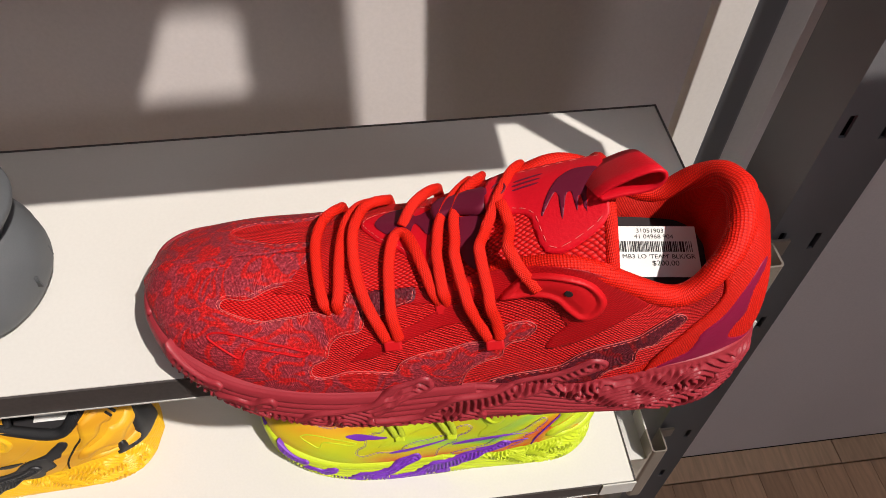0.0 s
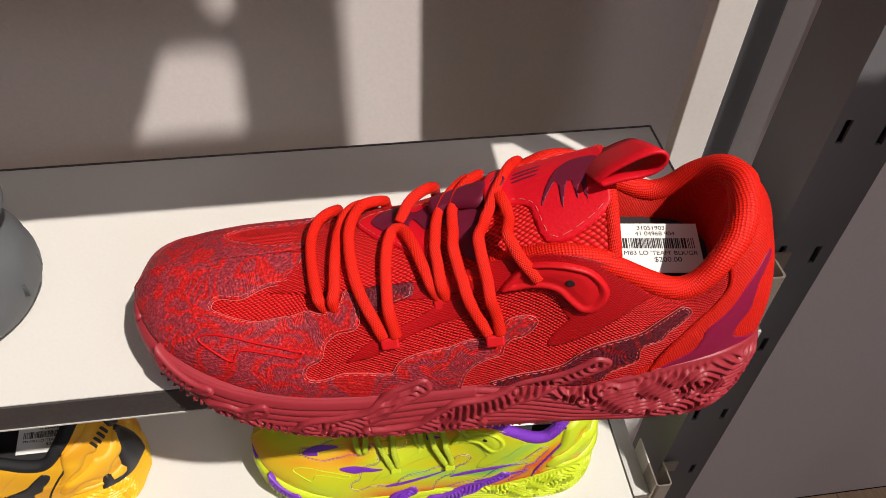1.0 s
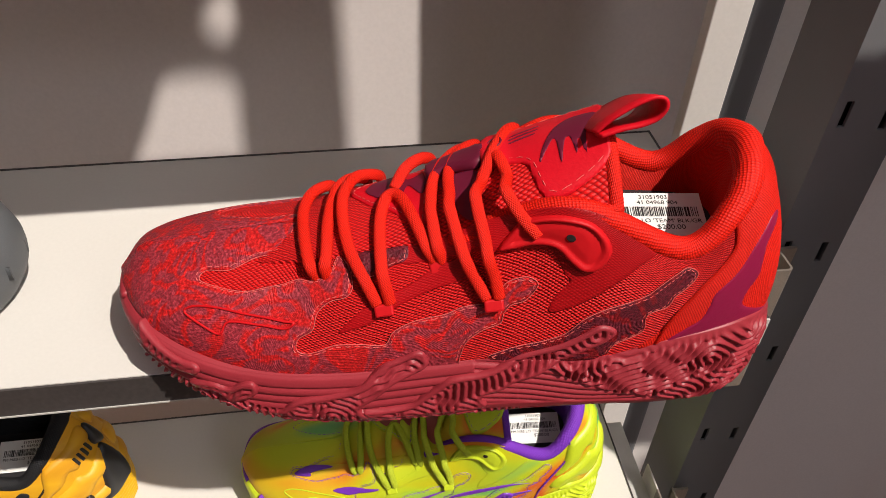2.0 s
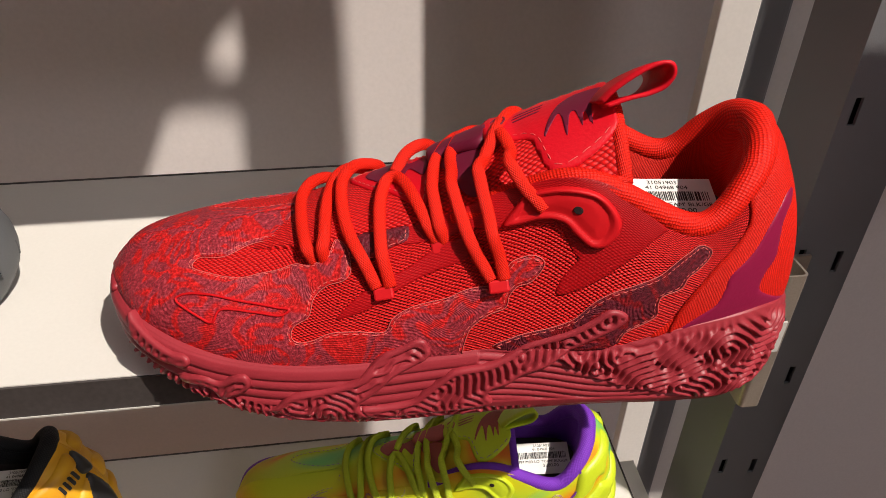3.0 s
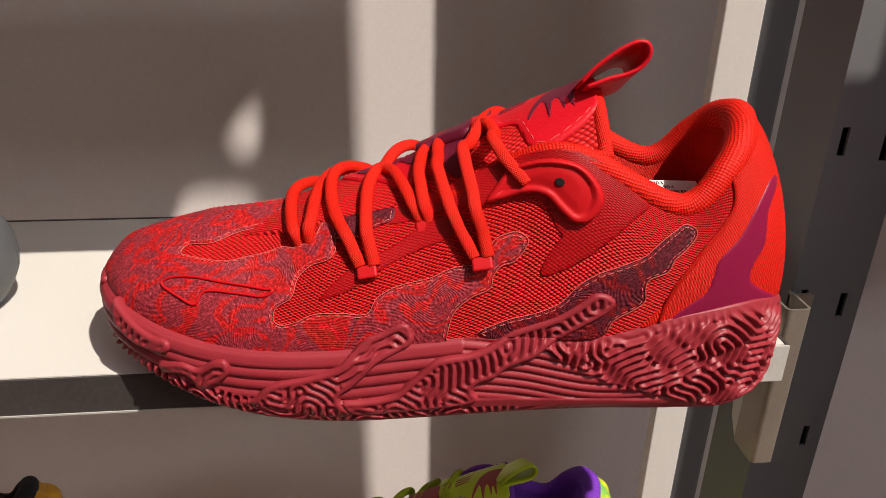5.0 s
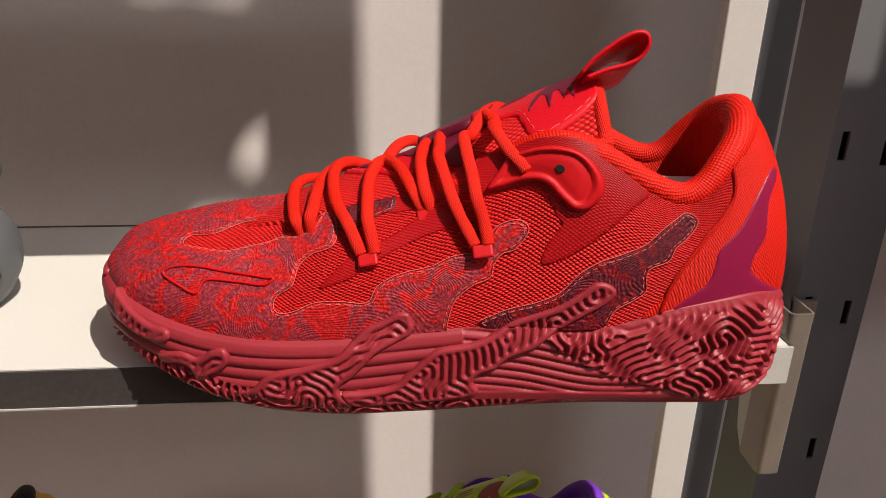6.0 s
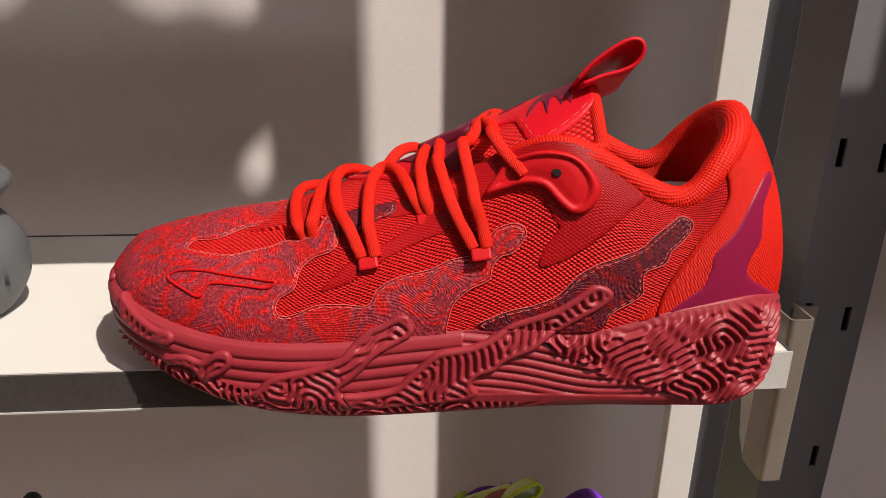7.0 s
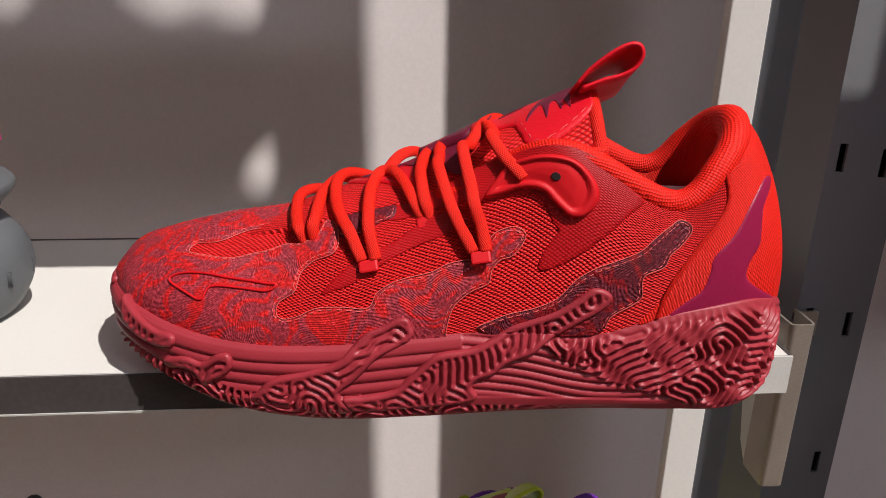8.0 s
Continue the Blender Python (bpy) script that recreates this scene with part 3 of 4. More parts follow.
CAMO_LINE = [(-0.05, -0.1), (0.5, -0.1), (0.503, 0), (0.505, 0.105), (0.512, 0.215), (0.53, 0.28), (0.55, 0.305), (0.555, 0.365), (0.565, 0.405), (0.58, 0.415), (0.595, 0.47), (0.598, 0.51), (0.588, 0.545), (0.575, 0.55), (0.56, 0.535), (0.55, 0.48), (0.54, 0.445), (0.525, 0.455), (0.508, 0.46), (0.49, 0.44), (0.465, 0.435), (0.448, 0.42), (0.432, 0.375), (0.422, 0.29), (0.395, 0.315), (0.367, 0.315), (0.345, 0.26), (0.328, 0.235), (0.318, 0.265), (0.32, 0.34), (0.338, 0.415), (0.343, 0.53), (0.36, 0.62), (0.383, 0.665), (0.39, 0.75), (0.383, 0.905), (0.367, 0.945), (0.357, 0.81), (0.33, 0.715), (0.307, 0.695), (0.285, 0.645), (0.263, 0.62), (0.235, 0.595), (0.195, 0.63), (0.173, 0.665), (0.18, 0.73), (0.21, 0.73), (0.238, 0.795), (0.265, 0.815), (0.283, 0.85), (0.275, 0.945), (0.275, 1.1), (-0.05, 1.1)]
CAMO_MED = [(-.05, -.1), (.46, -.1), (.42, .3), (.36, .5), (.32, .62), (.29, .70), (.25, .70), (.2, .665), (.17, .72), (.19, .84), (.23, .93), (.272, .96), (.272, 1.1), (-.05, 1.1)]
FLAME_LINE = [(0.537, 0.055), (0.555, 0.105), (0.573, 0.13), (0.6, 0.15), (0.628, 0.19), (0.642, 0.23), (0.657, 0.28), (0.68, 0.325), (0.708, 0.37), (0.733, 0.44), (0.748, 0.535), (0.768, 0.69), (0.782, 0.78), (0.795, 0.725), (0.795, 0.65), (0.78, 0.535), (0.768, 0.46), (0.76, 0.365), (0.74, 0.31), (0.735, 0.26), (0.735, 0.175), (0.723, 0.135), (0.7, 0.09), (0.688, 0.01), (0.647, -0.03), (0.575, -0.035)]
HEEL_LINE = [(0.77, 0.015), (0.792, 0.105), (0.81, 0.17), (0.818, 0.29), (0.825, 0.4), (0.858, 0.495), (0.888, 0.62), (0.922, 0.705), (0.943, 0.69), (0.938, 0.65), (0.912, 0.575), (0.902, 0.48), (0.895, 0.375), (0.878, 0.29), (0.873, 0.19), (0.9, 0.1), (0.96, -0.02), (0.895, -0.075), (0.825, -0.06), (0.78, -0.055)]
TEXTILE_LINE = [(0.752, -0.1), (0.763, 0.155), (0.78, 0.33), (0.807, 0.525), (0.833, 0.62), (0.853, 0.7), (0.863, 0.8), (0.865, 0.935), (0.86, 1.1), (1.1, 1.1), (1.1, -0.1)]
FILM_LINE = [(0.44, 1.1), (0.44, 0.86), (0.52, 0.8), (0.56, 0.72), (0.6, 0.7), (0.623, 0.665), (0.635, 0.54), (0.64, 0.49), (0.618, 0.41), (0.61, 0.325), (0.645, 0.355), (0.675, 0.41), (0.703, 0.5), (0.725, 0.635), (0.745, 0.825), (0.733, 0.89), (0.72, 1.1)]
FILM_TOE = [(0.37, 0.4), (0.395, 0.54), (0.42, 0.62), (0.45, 0.67), (0.482, 0.76), (0.515, 0.765), (0.517, 0.64), (0.48, 0.615), (0.443, 0.555), (0.408, 0.455), (0.383, 0.415)]
SWATCH_LINE = [(0.393, 0.96), (0.42, 1.04), (0.455, 1.045), (0.455, 0.875), (0.435, 0.84), (0.422, 0.785), (0.398, 0.77), (0.385, 0.83)]
FIN_LINE = [(0.557, 0.745), (0.575, 0.835), (0.593, 0.91), (0.62, 0.92), (0.657, 0.9), (0.682, 0.865), (0.695, 0.785), (0.698, 0.695), (0.69, 0.61), (0.675, 0.555), (0.657, 0.555), (0.642, 0.615), (0.628, 0.69), (0.603, 0.725), (0.573, 0.725)]
MARK_LINE = [(0.16, 0.405), (0.173, 0.47), (0.203, 0.485), (0.247, 0.455), (0.295, 0.435), (0.312, 0.435), (0.3, 0.39), (0.265, 0.395), (0.223, 0.395), (0.212, 0.3), (0.188, 0.335)]


def flat_lift(h):
    return lambda d, a, b: h * min(1.0, 0.35 + d / 1.2)


def build_upper(thing, med, mats, nu=200, nv=56):
    f = MED if med else LAT
    bm = sheet(f, nu, nv)
    if med:
        bmesh.ops.reverse_faces(bm, faces=bm.faces)
    return finish(bm, "upper", mats, thing)


def build_sole(thing, mat, relief=True, nl=720, nw=78, name="midsole"):
    """The cup sole: a wall round the shoe with winding relief, closed below and above."""
    bm = bmesh.new()
    ring = [(k / nl, False) for k in range(nl + 1)] + [(k / 100, True) for k in range(99, 0, -1)]
    cols = []
    for u, med in ring:
        col = []
        for j in range(nw):
            w = j / (nw - 1)
            p, d = sole_at(u, w, med)
            h = 0.0
            if relief:
                h = sole_relief(p[0] if not med else 600 - p[0], p[2], u, w)
            col.append(bm.verts.new((p + d * h) / 1000))
        cols.append(col)
    n = len(cols)
    for k in range(n):
        a, b = cols[k], cols[(k + 1) % n]
        for j in range(nw - 1):
            bm.faces.new((a[j], b[j], b[j + 1], a[j + 1]))
    lat, medc = cols[:nl + 1], [cols[0]] + cols[nl + 1:][::-1] + [cols[nl]]
    for row, up in ((0, False), (nw - 1, True)):
        L = [lat[round(k * nl / 100)][row] for k in range(101)]
        R = [medc[k][row] for k in range(101)]
        for k in range(100):
            f = [L[k], L[k + 1], R[k + 1], R[k]]
            f = [v for i, v in enumerate(f) if v not in f[:i]]
            seg = [lat[i][row] for i in range(round(k * nl / 100), round((k + 1) * nl / 100) + 1)]
            f = seg + [v for v in (R[k + 1], R[k]) if v not in seg]
            if len(f) > 2:
                bm.faces.new(f if up else f[::-1])
    return finish(bm, name, mat, thing, "burgundy rubber cup sole with winding relief")


RIB_TOP = LANES["st"]


def sole_relief(x, z, u, w):
    """Ribs in the windows, mazes at the heel, the front and along the ground, and a smooth bar above the tread."""
    top = lane(RIB_TOP, u)
    down = top - z
    if x > 300:
        return 0.5 * winding(x, z, 3.0) * min(1, w * 4) * (1 - w)
    edge = min(1.0, max(0.0, (w - 0.02) / 0.06)) * min(1.0, max(0.0, (0.985 - w) / 0.03))
    maze = 1.45 * winding(x, z)
    heel = min(1, max(0, (x - (178 + 1.75 * down)) / 3))
    if x > 160:
        low = min(1, max(0, (4.0 - z) / 1.2))
        ribs = 1.3 * abs(math.cos(math.pi * (down - 0.20 * (x - 165)) / 3.7)) ** 0.7 - 0.9
        bar = min(1, max(0, (8.6 - z) / 0.8))
        ribs = ribs * (1 - bar) + 0.7 * bar
        heel *= 1 - min(1, max(0, (x - (283 - 0.012 * (z - 14) ** 2 + 0.25 * z)) / 2.5)) * 0.9
    else:
        low = min(1, max(0, (9.5 - (z - 0.02 * (x - 150)) + (0.0 if x > 75 else 0.22 * (75 - x))) / 2))
        ribs = 1.25 * abs(math.cos(math.pi * (down - 4) / 5.0)) ** 0.7 - 0.7 if down > 3.5 else 0.6
    v = ribs
    v = v * (1 - heel) + (maze * 0.95 + 0.55) * heel * min(1, max(0.12, (down - 2.5) / 3))
    v = v * (1 - low) + (maze * 1.25) * low
    return v * edge


def side_y(x, z):
    """The near side's outermost surface at a height: the sole's wall below, the upper above."""
    lo, hi = 0.03, 0.97
    for _ in range(24):
        mid = (lo + hi) / 2
        if lane(LANES["sx"], mid) < x:
            lo = mid
        else:
            hi = mid
    u = lo
    zt, zb = lane(LANES["st"], u), lane(LANES["sbl"], u)
    if z <= zt - 1:
        return sole_at(u, max(0.0, (z - zb) / (zt - zb)), False)[0][1]
    ps = sole_at(u, 1 - 1 / (zt - zb), False)[0][1]
    a, b = 0.0, 0.8
    for _ in range(14):
        mid = (a + b) / 2
        if upper(u, mid)[2] < z:
            a = mid
        else:
            b = mid
    y = upper(u, a)[1]
    k = min(1.0, (z - zt + 1) / 6)
    return ps * (1 - k) + min(y, ps + 3) * k if k < 1 else y


FLAMES = (
    [(140.7, 37), (139.2, 40.5), (135.4, 41), (130, 37.9), (122.5, 34.3), (116.4, 27.9), (111, 22.9), (100.4, 19), (89.2, 16), (83.6, 13.1), (77.2, 6.9), (67.8, 5.3), (62.7, 6.8), (65.2, 3.2), (74.5, 2), (90.3, -0.9), (103.8, -1.3), (117.3, 0.1), (112.7, 7.8), (113.2, 10.9), (118.2, 15), (122.6, 19.8), (127.1, 24.6), (133.1, 28), (138.7, 30.9), (141.3, 34.3)],
    [(113.1, 7.3), (122, 8.4), (133, 11), (138.5, 16.1), (143.9, 21.6), (150.4, 27.1), (163.3, 29.7), (172.2, 34.1), (178, 38.5), (185.3, 41.5), (194.6, 45.3), (202.6, 50.8), (208.1, 55.1), (212.8, 54.7), (216.1, 52.2), (215.4, 49.2), (211.1, 45.2), (205.1, 41.5), (199.4, 37.5), (191.7, 31.5), (187.2, 27.8), (177.7, 23.4), (172.8, 18.8), (166.4, 16.2), (164.3, 12.7), (166.6, 8.1), (157.4, 4.4), (139.6, 2.2), (126.2, 0.7), (117.8, 0.6)],
    [(19.7, 38.3), (23.3, 35.9), (30.3, 32), (38.3, 29.2), (44.1, 28.8), (46.4, 26.8), (44.4, 23.4), (38.7, 22.5), (31.7, 23), (25.4, 25.2), (20.3, 29.6)],
    [(39.7, 16.9), (50.1, 20.6), (57.3, 19.3), (63.6, 23.2), (68.4, 24.2), (70.4, 21), (69.3, 17.1), (65, 13.3), (61.2, 11.2), (59.4, 7.8), (62.4, 4.1), (56.3, 5.8), (54.2, 13.2), (49.4, 15.1), (41.4, 13.2)],
)


def build_flames(thing, mat):
    for k, line in enumerate(FLAMES):
        out = np.array(spline(line, 5, True))
        x0, x1, z0, z1 = out[:, 0].min(), out[:, 0].max(), out[:, 1].min(), out[:, 1].max()
        W, H = x1 - x0, z1 - z0
        memo = {}

        def f(a, b):
            key = (round(a, 5), round(b, 5))
            if key not in memo:
                x, z = x0 + a * W, z0 + b * H
                memo[key] = np.array((x, side_y(x, z), z))
            return memo[key]

        def lift(d, a, b):
            x, z = x0 + a * W, z0 + b * H
            low = lane(LANES["sbl"], min(1, max(0, x / 300)))
            rimmed = 2.1 * min(1.0, (max(d, 0) / 1.0)) ** 0.4 * min(1.0, max(0.0, (z - low - 1.0) / 7.0))
            if d > 2.2:
                return rimmed - 0.6 * min(1, (d - 2.2) / 0.8) + 0.9 * winding(x, z, 11.0 + k) * min(1, (d - 2.2) / 1.0)
            return rimmed
        norm = [((x - x0) / W, (z - z0) / H) for x, z in out]
        finish(patch(f, norm, lift, 0.62, (W, H), skirt=2.2), "flame_overlay", mat, thing, "raised burgundy rubber flame")


def build_collar(thing, mat, lining_mat, r0=3.0, r1=4.7):
    us = [0.545 + 0.455 * k / 60 for k in range(61)]
    path = [rim(u, False) for u in us] + [rim(u, True) for u in us[::-1][1:]]
    n = len(path)
    smooth = [sum(path[max(0, min(n - 1, k + s))] for s in range(-2, 3)) / 5 for k in range(n)]

    def rad(t):
        s = 1 - abs(2 * t - 1)
        return r0 + (r1 - r0) * min(1, s * 2.2) + 1.9 * max(0.0, (s - 0.62) / 0.38)
    cl = []
    for p in smooth:
        d = np.array((p[0] - min(max(p[0], 190), 250), p[1], 0.0))
        d = d / max(np.linalg.norm(d), 1e-6)
        cl.append(p - d * 3.2 + np.array((0, 0, -2.4)))
    finish(tube(cl, rad, 18, 1.05), "collar", mat, thing, "padded scarlet textile collar")

    def lining(a, b):
        p = cl[int(round(a * (n - 1)))]
        d = np.array((p[0] - min(max(p[0], 190), 250), p[1], 0.0))
        d = d / max(np.linalg.norm(d), 1e-6)
        q = p - d * (3.5 + 2.0 * math.sin(math.pi * b))
        return np.array((q[0], q[1], p[2] + (62 - p[2]) * b))
    bm = sheet(lining, n, 14, (260, 50))
    bmesh.ops.reverse_faces(bm, faces=bm.faces)
    finish(bm, "lining", lining_mat, thing, "scarlet textile lining")
    bm = bmesh.new()
    pts = [lining(k / (n - 1), 0.93) for k in range(n)]
    bm.faces.new([bm.verts.new((p[0] / 1000, p[1] / 1000, 0.0745)) for p in pts])
    return bm


TONGUE = [(66, 0, 64), (88, 0, 71), (106, 0, 78), (130, 0, 86.5), (155, 0, 98), (178, 0, 110.5), (207, -2, 124)]
TWIDTH = ((0, 17), (.2, 23), (.5, 27), (.75, 33), (1, 34))


def tongue_at(a, b):
    line = tongue_at.line
    k = min(max(a, 0), 1) * (len(line) - 1)
    i = min(int(k), len(line) - 2)
    p = line[i] * (1 - (k - i)) + line[i + 1] * (k - i)
    t = 2 * b - 1
    w = lane(TWIDTH, a)
    return np.array((p[0] + 2.0 * abs(t) ** 3 * a, p[1] + w * t * (1 if t < 0 else 0.74), p[2] - (3 + 17 * a * a) * abs(t) ** 2.2))


tongue_at.line = spline(TONGUE, 14)


def build_tongue(thing, mats, patch_mat, ink, thread):
    bm = sheet(tongue_at, 70, 36, (130, 60))
    ob = finish(bm, "tongue", mats, thing, "padded red mesh tongue")
    sol = ob.modifiers.new("thick", "SOLIDIFY")
    sol.thickness, sol.offset = 0.006, -1
    top = [(.725, .40), (.78, .36), (.83, .31), (.845, .20), (.86, .11), (.89, .085), (.93, .12), (.985, .20), (1.03, .32), (1.03, .66), (.96, .72), (.86, .74), (.77, .76), (.72, .6)]
    m = (130.0, 60.0)
    line = spline(top, 5, True)
    finish(patch(tongue_at, line, lambda d, a, b: min(1.0, 0.4 + d / 1.2) * (1.1 + 3.2 * min(1, max(0, (0.80 - a) / 0.06))), 1.3, m, hi=(1.0, 1.0)), "tongue_patch", patch_mat, thing, "smooth red tongue patch")
    finish(stitches(tongue_at, line, 1.8, 1.15, metric=m, lo=.03, hi=.97), "stitching", thread, thing)
    low = [(.35, .68), (.40, .44), (.46, .32), (.55, .10), (.575, .3), (.575, .66), (.46, .84), (.38, .82)]
    finish(patch(tongue_at, spline(low, 5, True), flat_lift(0.9), 1.3, m), "tongue_patch", patch_mat, thing, "smooth red lower tongue patch")
    finish(stitches(tongue_at, spline(low, 5, True), 1.5, 1.0, metric=m, lo=.03, hi=.97), "stitching", thread, thing)
    band = [(.575, .46), (.63, .47), (.70, .41), (.735, .46), (.735, .62), (.65, .66), (.575, .66)]
    finish(patch(tongue_at, spline(band, 4, True), lambda d, a, b: 4.4 * min(1, 0.5 + d / 2), 1.2, m, skirt=1.2), "lace_band", ink, thing, "plum band across the tongue")
    inks = (
        [(.40, .62), (.44, .45), (.47, .52), (.50, .38), (.52, .50), (.56, .36), (.57, .62), (.52, .60), (.50, .78), (.43, .78)],
        [(.60, .44), (.62, .30), (.655, .12), (.69, .09), (.705, .24), (.70, .40)],
        [(.975, .54), (.93, .57), (.905, .53), (.885, .46), (.868, .36), (.858, .26), (.878, .36), (.893, .41), (.898, .24), (.908, .37), (.918, .39), (.926, .27), (.933, .38), (.943, .24), (.947, .37), (.957, .43), (.978, .47)],
        [(.80, .50), (.855, .505), (.855, .52), (.80, .515)], [(.80, .545), (.86, .55), (.86, .565), (.80, .56)], [(.81, .59), (.865, .595), (.865, .61), (.81, .605)],
    )
    for line in inks:
        finish(patch(tongue_at, spline(line, 4, True), lambda d, a, b: 1.28, 0.6, m, skirt=0.15), "print", ink, thing, "plum printed claw shape")
    ring = [(.762 + .020 * math.cos(q), .54 + .062 * math.sin(q)) for q in np.linspace(0, 2 * math.pi, 25)]
    finish(tube([tongue_at(a, b) + np.array((-1.2, 0, 3.4)) for a, b in ring], 0.4, 6, caps=False), "printed_ring", ink, thing)
    edge = [tongue_at(1.0, b) + np.array((0.4, 0, -2.4)) for b in np.linspace(0.02, 0.98, 24)]
    side = [tongue_at(a, 0.02) + np.array((0, 0, -2.0)) for a in np.linspace(0.62, 1.0, 16)]
    finish(tube(side + edge, 2.9, 10), "tongue_binding", RED_TEXTILE, thing, "scarlet edge binding")
    loop = spline([(205, 122.5), (208.5, 127.0), (213, 131.0), (218, 134.6), (223, 137.0), (226.8, 136.6), (228.2, 133.0), (226.0, 128.6), (221, 125.8), (214.5, 124.0), (207, 121.0)], 6)
    bm = bmesh.new()
    rows = []
    for k, (x, z) in enumerate(loop):
        s = k / (len(loop) - 1)
        w = 13.0 + 0.8 * math.sin(math.pi * s)
        rows.append([bm.verts.new(((x - 5.5 - 1.2 * t) / 1000, (-8 + 0.87 * w * t) / 1000, (z - 2.0 - 0.49 * w * t + 0.5 * (1 - t * t)) / 1000)) for t in (-1, -.5, 0, .5, 1)])
    for a, b in zip(rows, rows[1:]):
        for j in range(4):
            bm.faces.new((a[j], b[j], b[j + 1], a[j + 1]))
    ob = finish(bm, "pull_loop", patch_mat, thing, "red leather-like pull loop")
    sol = ob.modifiers.new("thick", "SOLIDIFY")
    sol.thickness, sol.offset = 0.0014, 0


STRANDS = (
    [(97, -29, 64), (94, -24, 68), (90, -11, 73), (88.5, 3, 74), (91, 16, 73), (97, 25, 70)],
    [(101, -30, 64), (102, -24, 69), (101, -9, 75), (101, 4, 78), (103, 12, 79), (107, 19, 78), (113, 25, 74)],
    [(121, -41.5, 61.5), (117, -36, 68), (111, -27, 74), (107, -15, 79), (105.5, -2, 82), (107, 8, 82.5), (111, 18, 80.5), (119, 25, 76)],
    [(126, -41.5, 62), (124, -35, 70), (122.5, -26, 77), (122, -15, 83), (123.5, -6, 86.5), (128, -5, 88), (133, -13, 87), (139, -25, 82.5), (143.5, -33, 77)],
    [(147, -33.5, 76.5), (144.5, -26, 83.5), (143, -15, 89), (143.5, -5, 92.5), (146, 3, 95), (151, 12, 95.5), (156, 20, 92)],
    [(163.5, -44.5, 67.5), (158, -37, 76), (153.5, -25, 85), (151, -14, 91.5), (149.5, -4, 95.5), (151, 4, 98), (156, 14, 97), (162, 22, 93)],
    [(168, -44.5, 68), (166, -40, 77), (163.5, -32, 87), (162, -22, 95), (162, -13, 101), (164, -8, 106), (168, 2, 108), (174, 14, 106), (178, 22, 102)],
    [(181, -39.5, 95), (178, -36, 98), (175, -29, 100.5), (172, -19, 103.5), (169, -11, 107.5), (167, -5, 108)],
    [(127, 0, 87), (131, 8, 91), (137, 15, 91.5), (142, 22, 87)],
)


def skin(f, a0, a1, na, nb, flip=False):
    """Points of a sheet and the ways out of it, to rest things on."""
    pts, outs = [], []
    for a in np.linspace(a0, a1, na):
        for b in np.linspace(0.02, 0.98, nb):
            p, e = np.array(f(a, b)), 0.004
            n = np.cross(np.array(f(a + e, b)) - p, np.array(f(a, b + e)) - p) * (-1 if flip else 1)
            pts.append(p), outs.append(n / max(np.linalg.norm(n), 1e-9))
    return np.array(pts), np.array(outs)


def resting(path, skins, gap=2.2):
    """The path, lifted where it would sink into one of the skins."""
    path = [np.array(p, float) for p in path]
    inner = range(3, len(path) - 3)
    for pts, outs in skins:
        for k in inner:
            i = np.argmin(((pts - path[k]) ** 2).sum(1))
            d = (path[k] - pts[i]) @ outs[i]
            if d < gap and np.linalg.norm(path[k] - pts[i]) < 14:
                path[k] = path[k] + outs[i] * (gap - d)
    for _ in range(3):
        path = [path[0]] + [(path[k - 1] + 2 * path[k] + path[k + 1]) / 4 for k in range(1, len(path) - 1)] + [path[-1]]
    return path


def build_laces(thing, mat, tab_mat):
    skins = (skin(tongue_at, 0.2, 0.98, 60, 30), skin(LAT, 0.3, 0.7, 80, 60))
    for s in STRANDS:
        if s[-1][1] > 19:
            s = s + [(s[-1][0] + 1, s[-1][1] + 6, s[-1][2] - 8), (s[-1][0] + 2, s[-1][1] + 9, s[-1][2] - 17)]
        finish(tube(resting(spline(s, 8), skins), 2.5, 12, 0.66, up=(0.2, -0.75, 0.6)), "lace", mat, thing)
    for x, y, z, ry in ((99, -30.5, 62.5, 8), (123.5, -42.8, 60, 12), (145, -34.5, 75.5, 14), (166, -46, 66, 10)):
        bm = box(-0.0038, 0.0038, -0.0011, 0.0011, -0.0026, 0.0024, 0.0008)
        bm.transform(pose(x / 1000, y / 1000, z / 1000, -32, -ry, 0))
        finish(bm, "lace_tab", tab_mat, thing, "red ribbon lace tab", False)


def letters(txt, size, x, y, z, parent, mat, name="printed_text", turn=None, deep=0.00005):
    """Flat printed characters as a mesh, centred at x, y (metres)."""
    cu = bpy.data.curves.new("t", "FONT")
    cu.body, cu.size, cu.align_x, cu.align_y = txt, size, "CENTER", "CENTER"
    cu.extrude = deep
    tmp = bpy.data.objects.new("t", cu)
    scene.collection.objects.link(tmp)
    me = bpy.data.meshes.new_from_object(tmp.evaluated_get(bpy.context.evaluated_depsgraph_get()))
    bpy.data.objects.remove(tmp)
    me.materials.clear()
    me.materials.append(mat)
    ob = new(name, me)
    ob.parent = parent
    ob.matrix_local = turn if turn is not None else pose(x, y, z)
    return ob


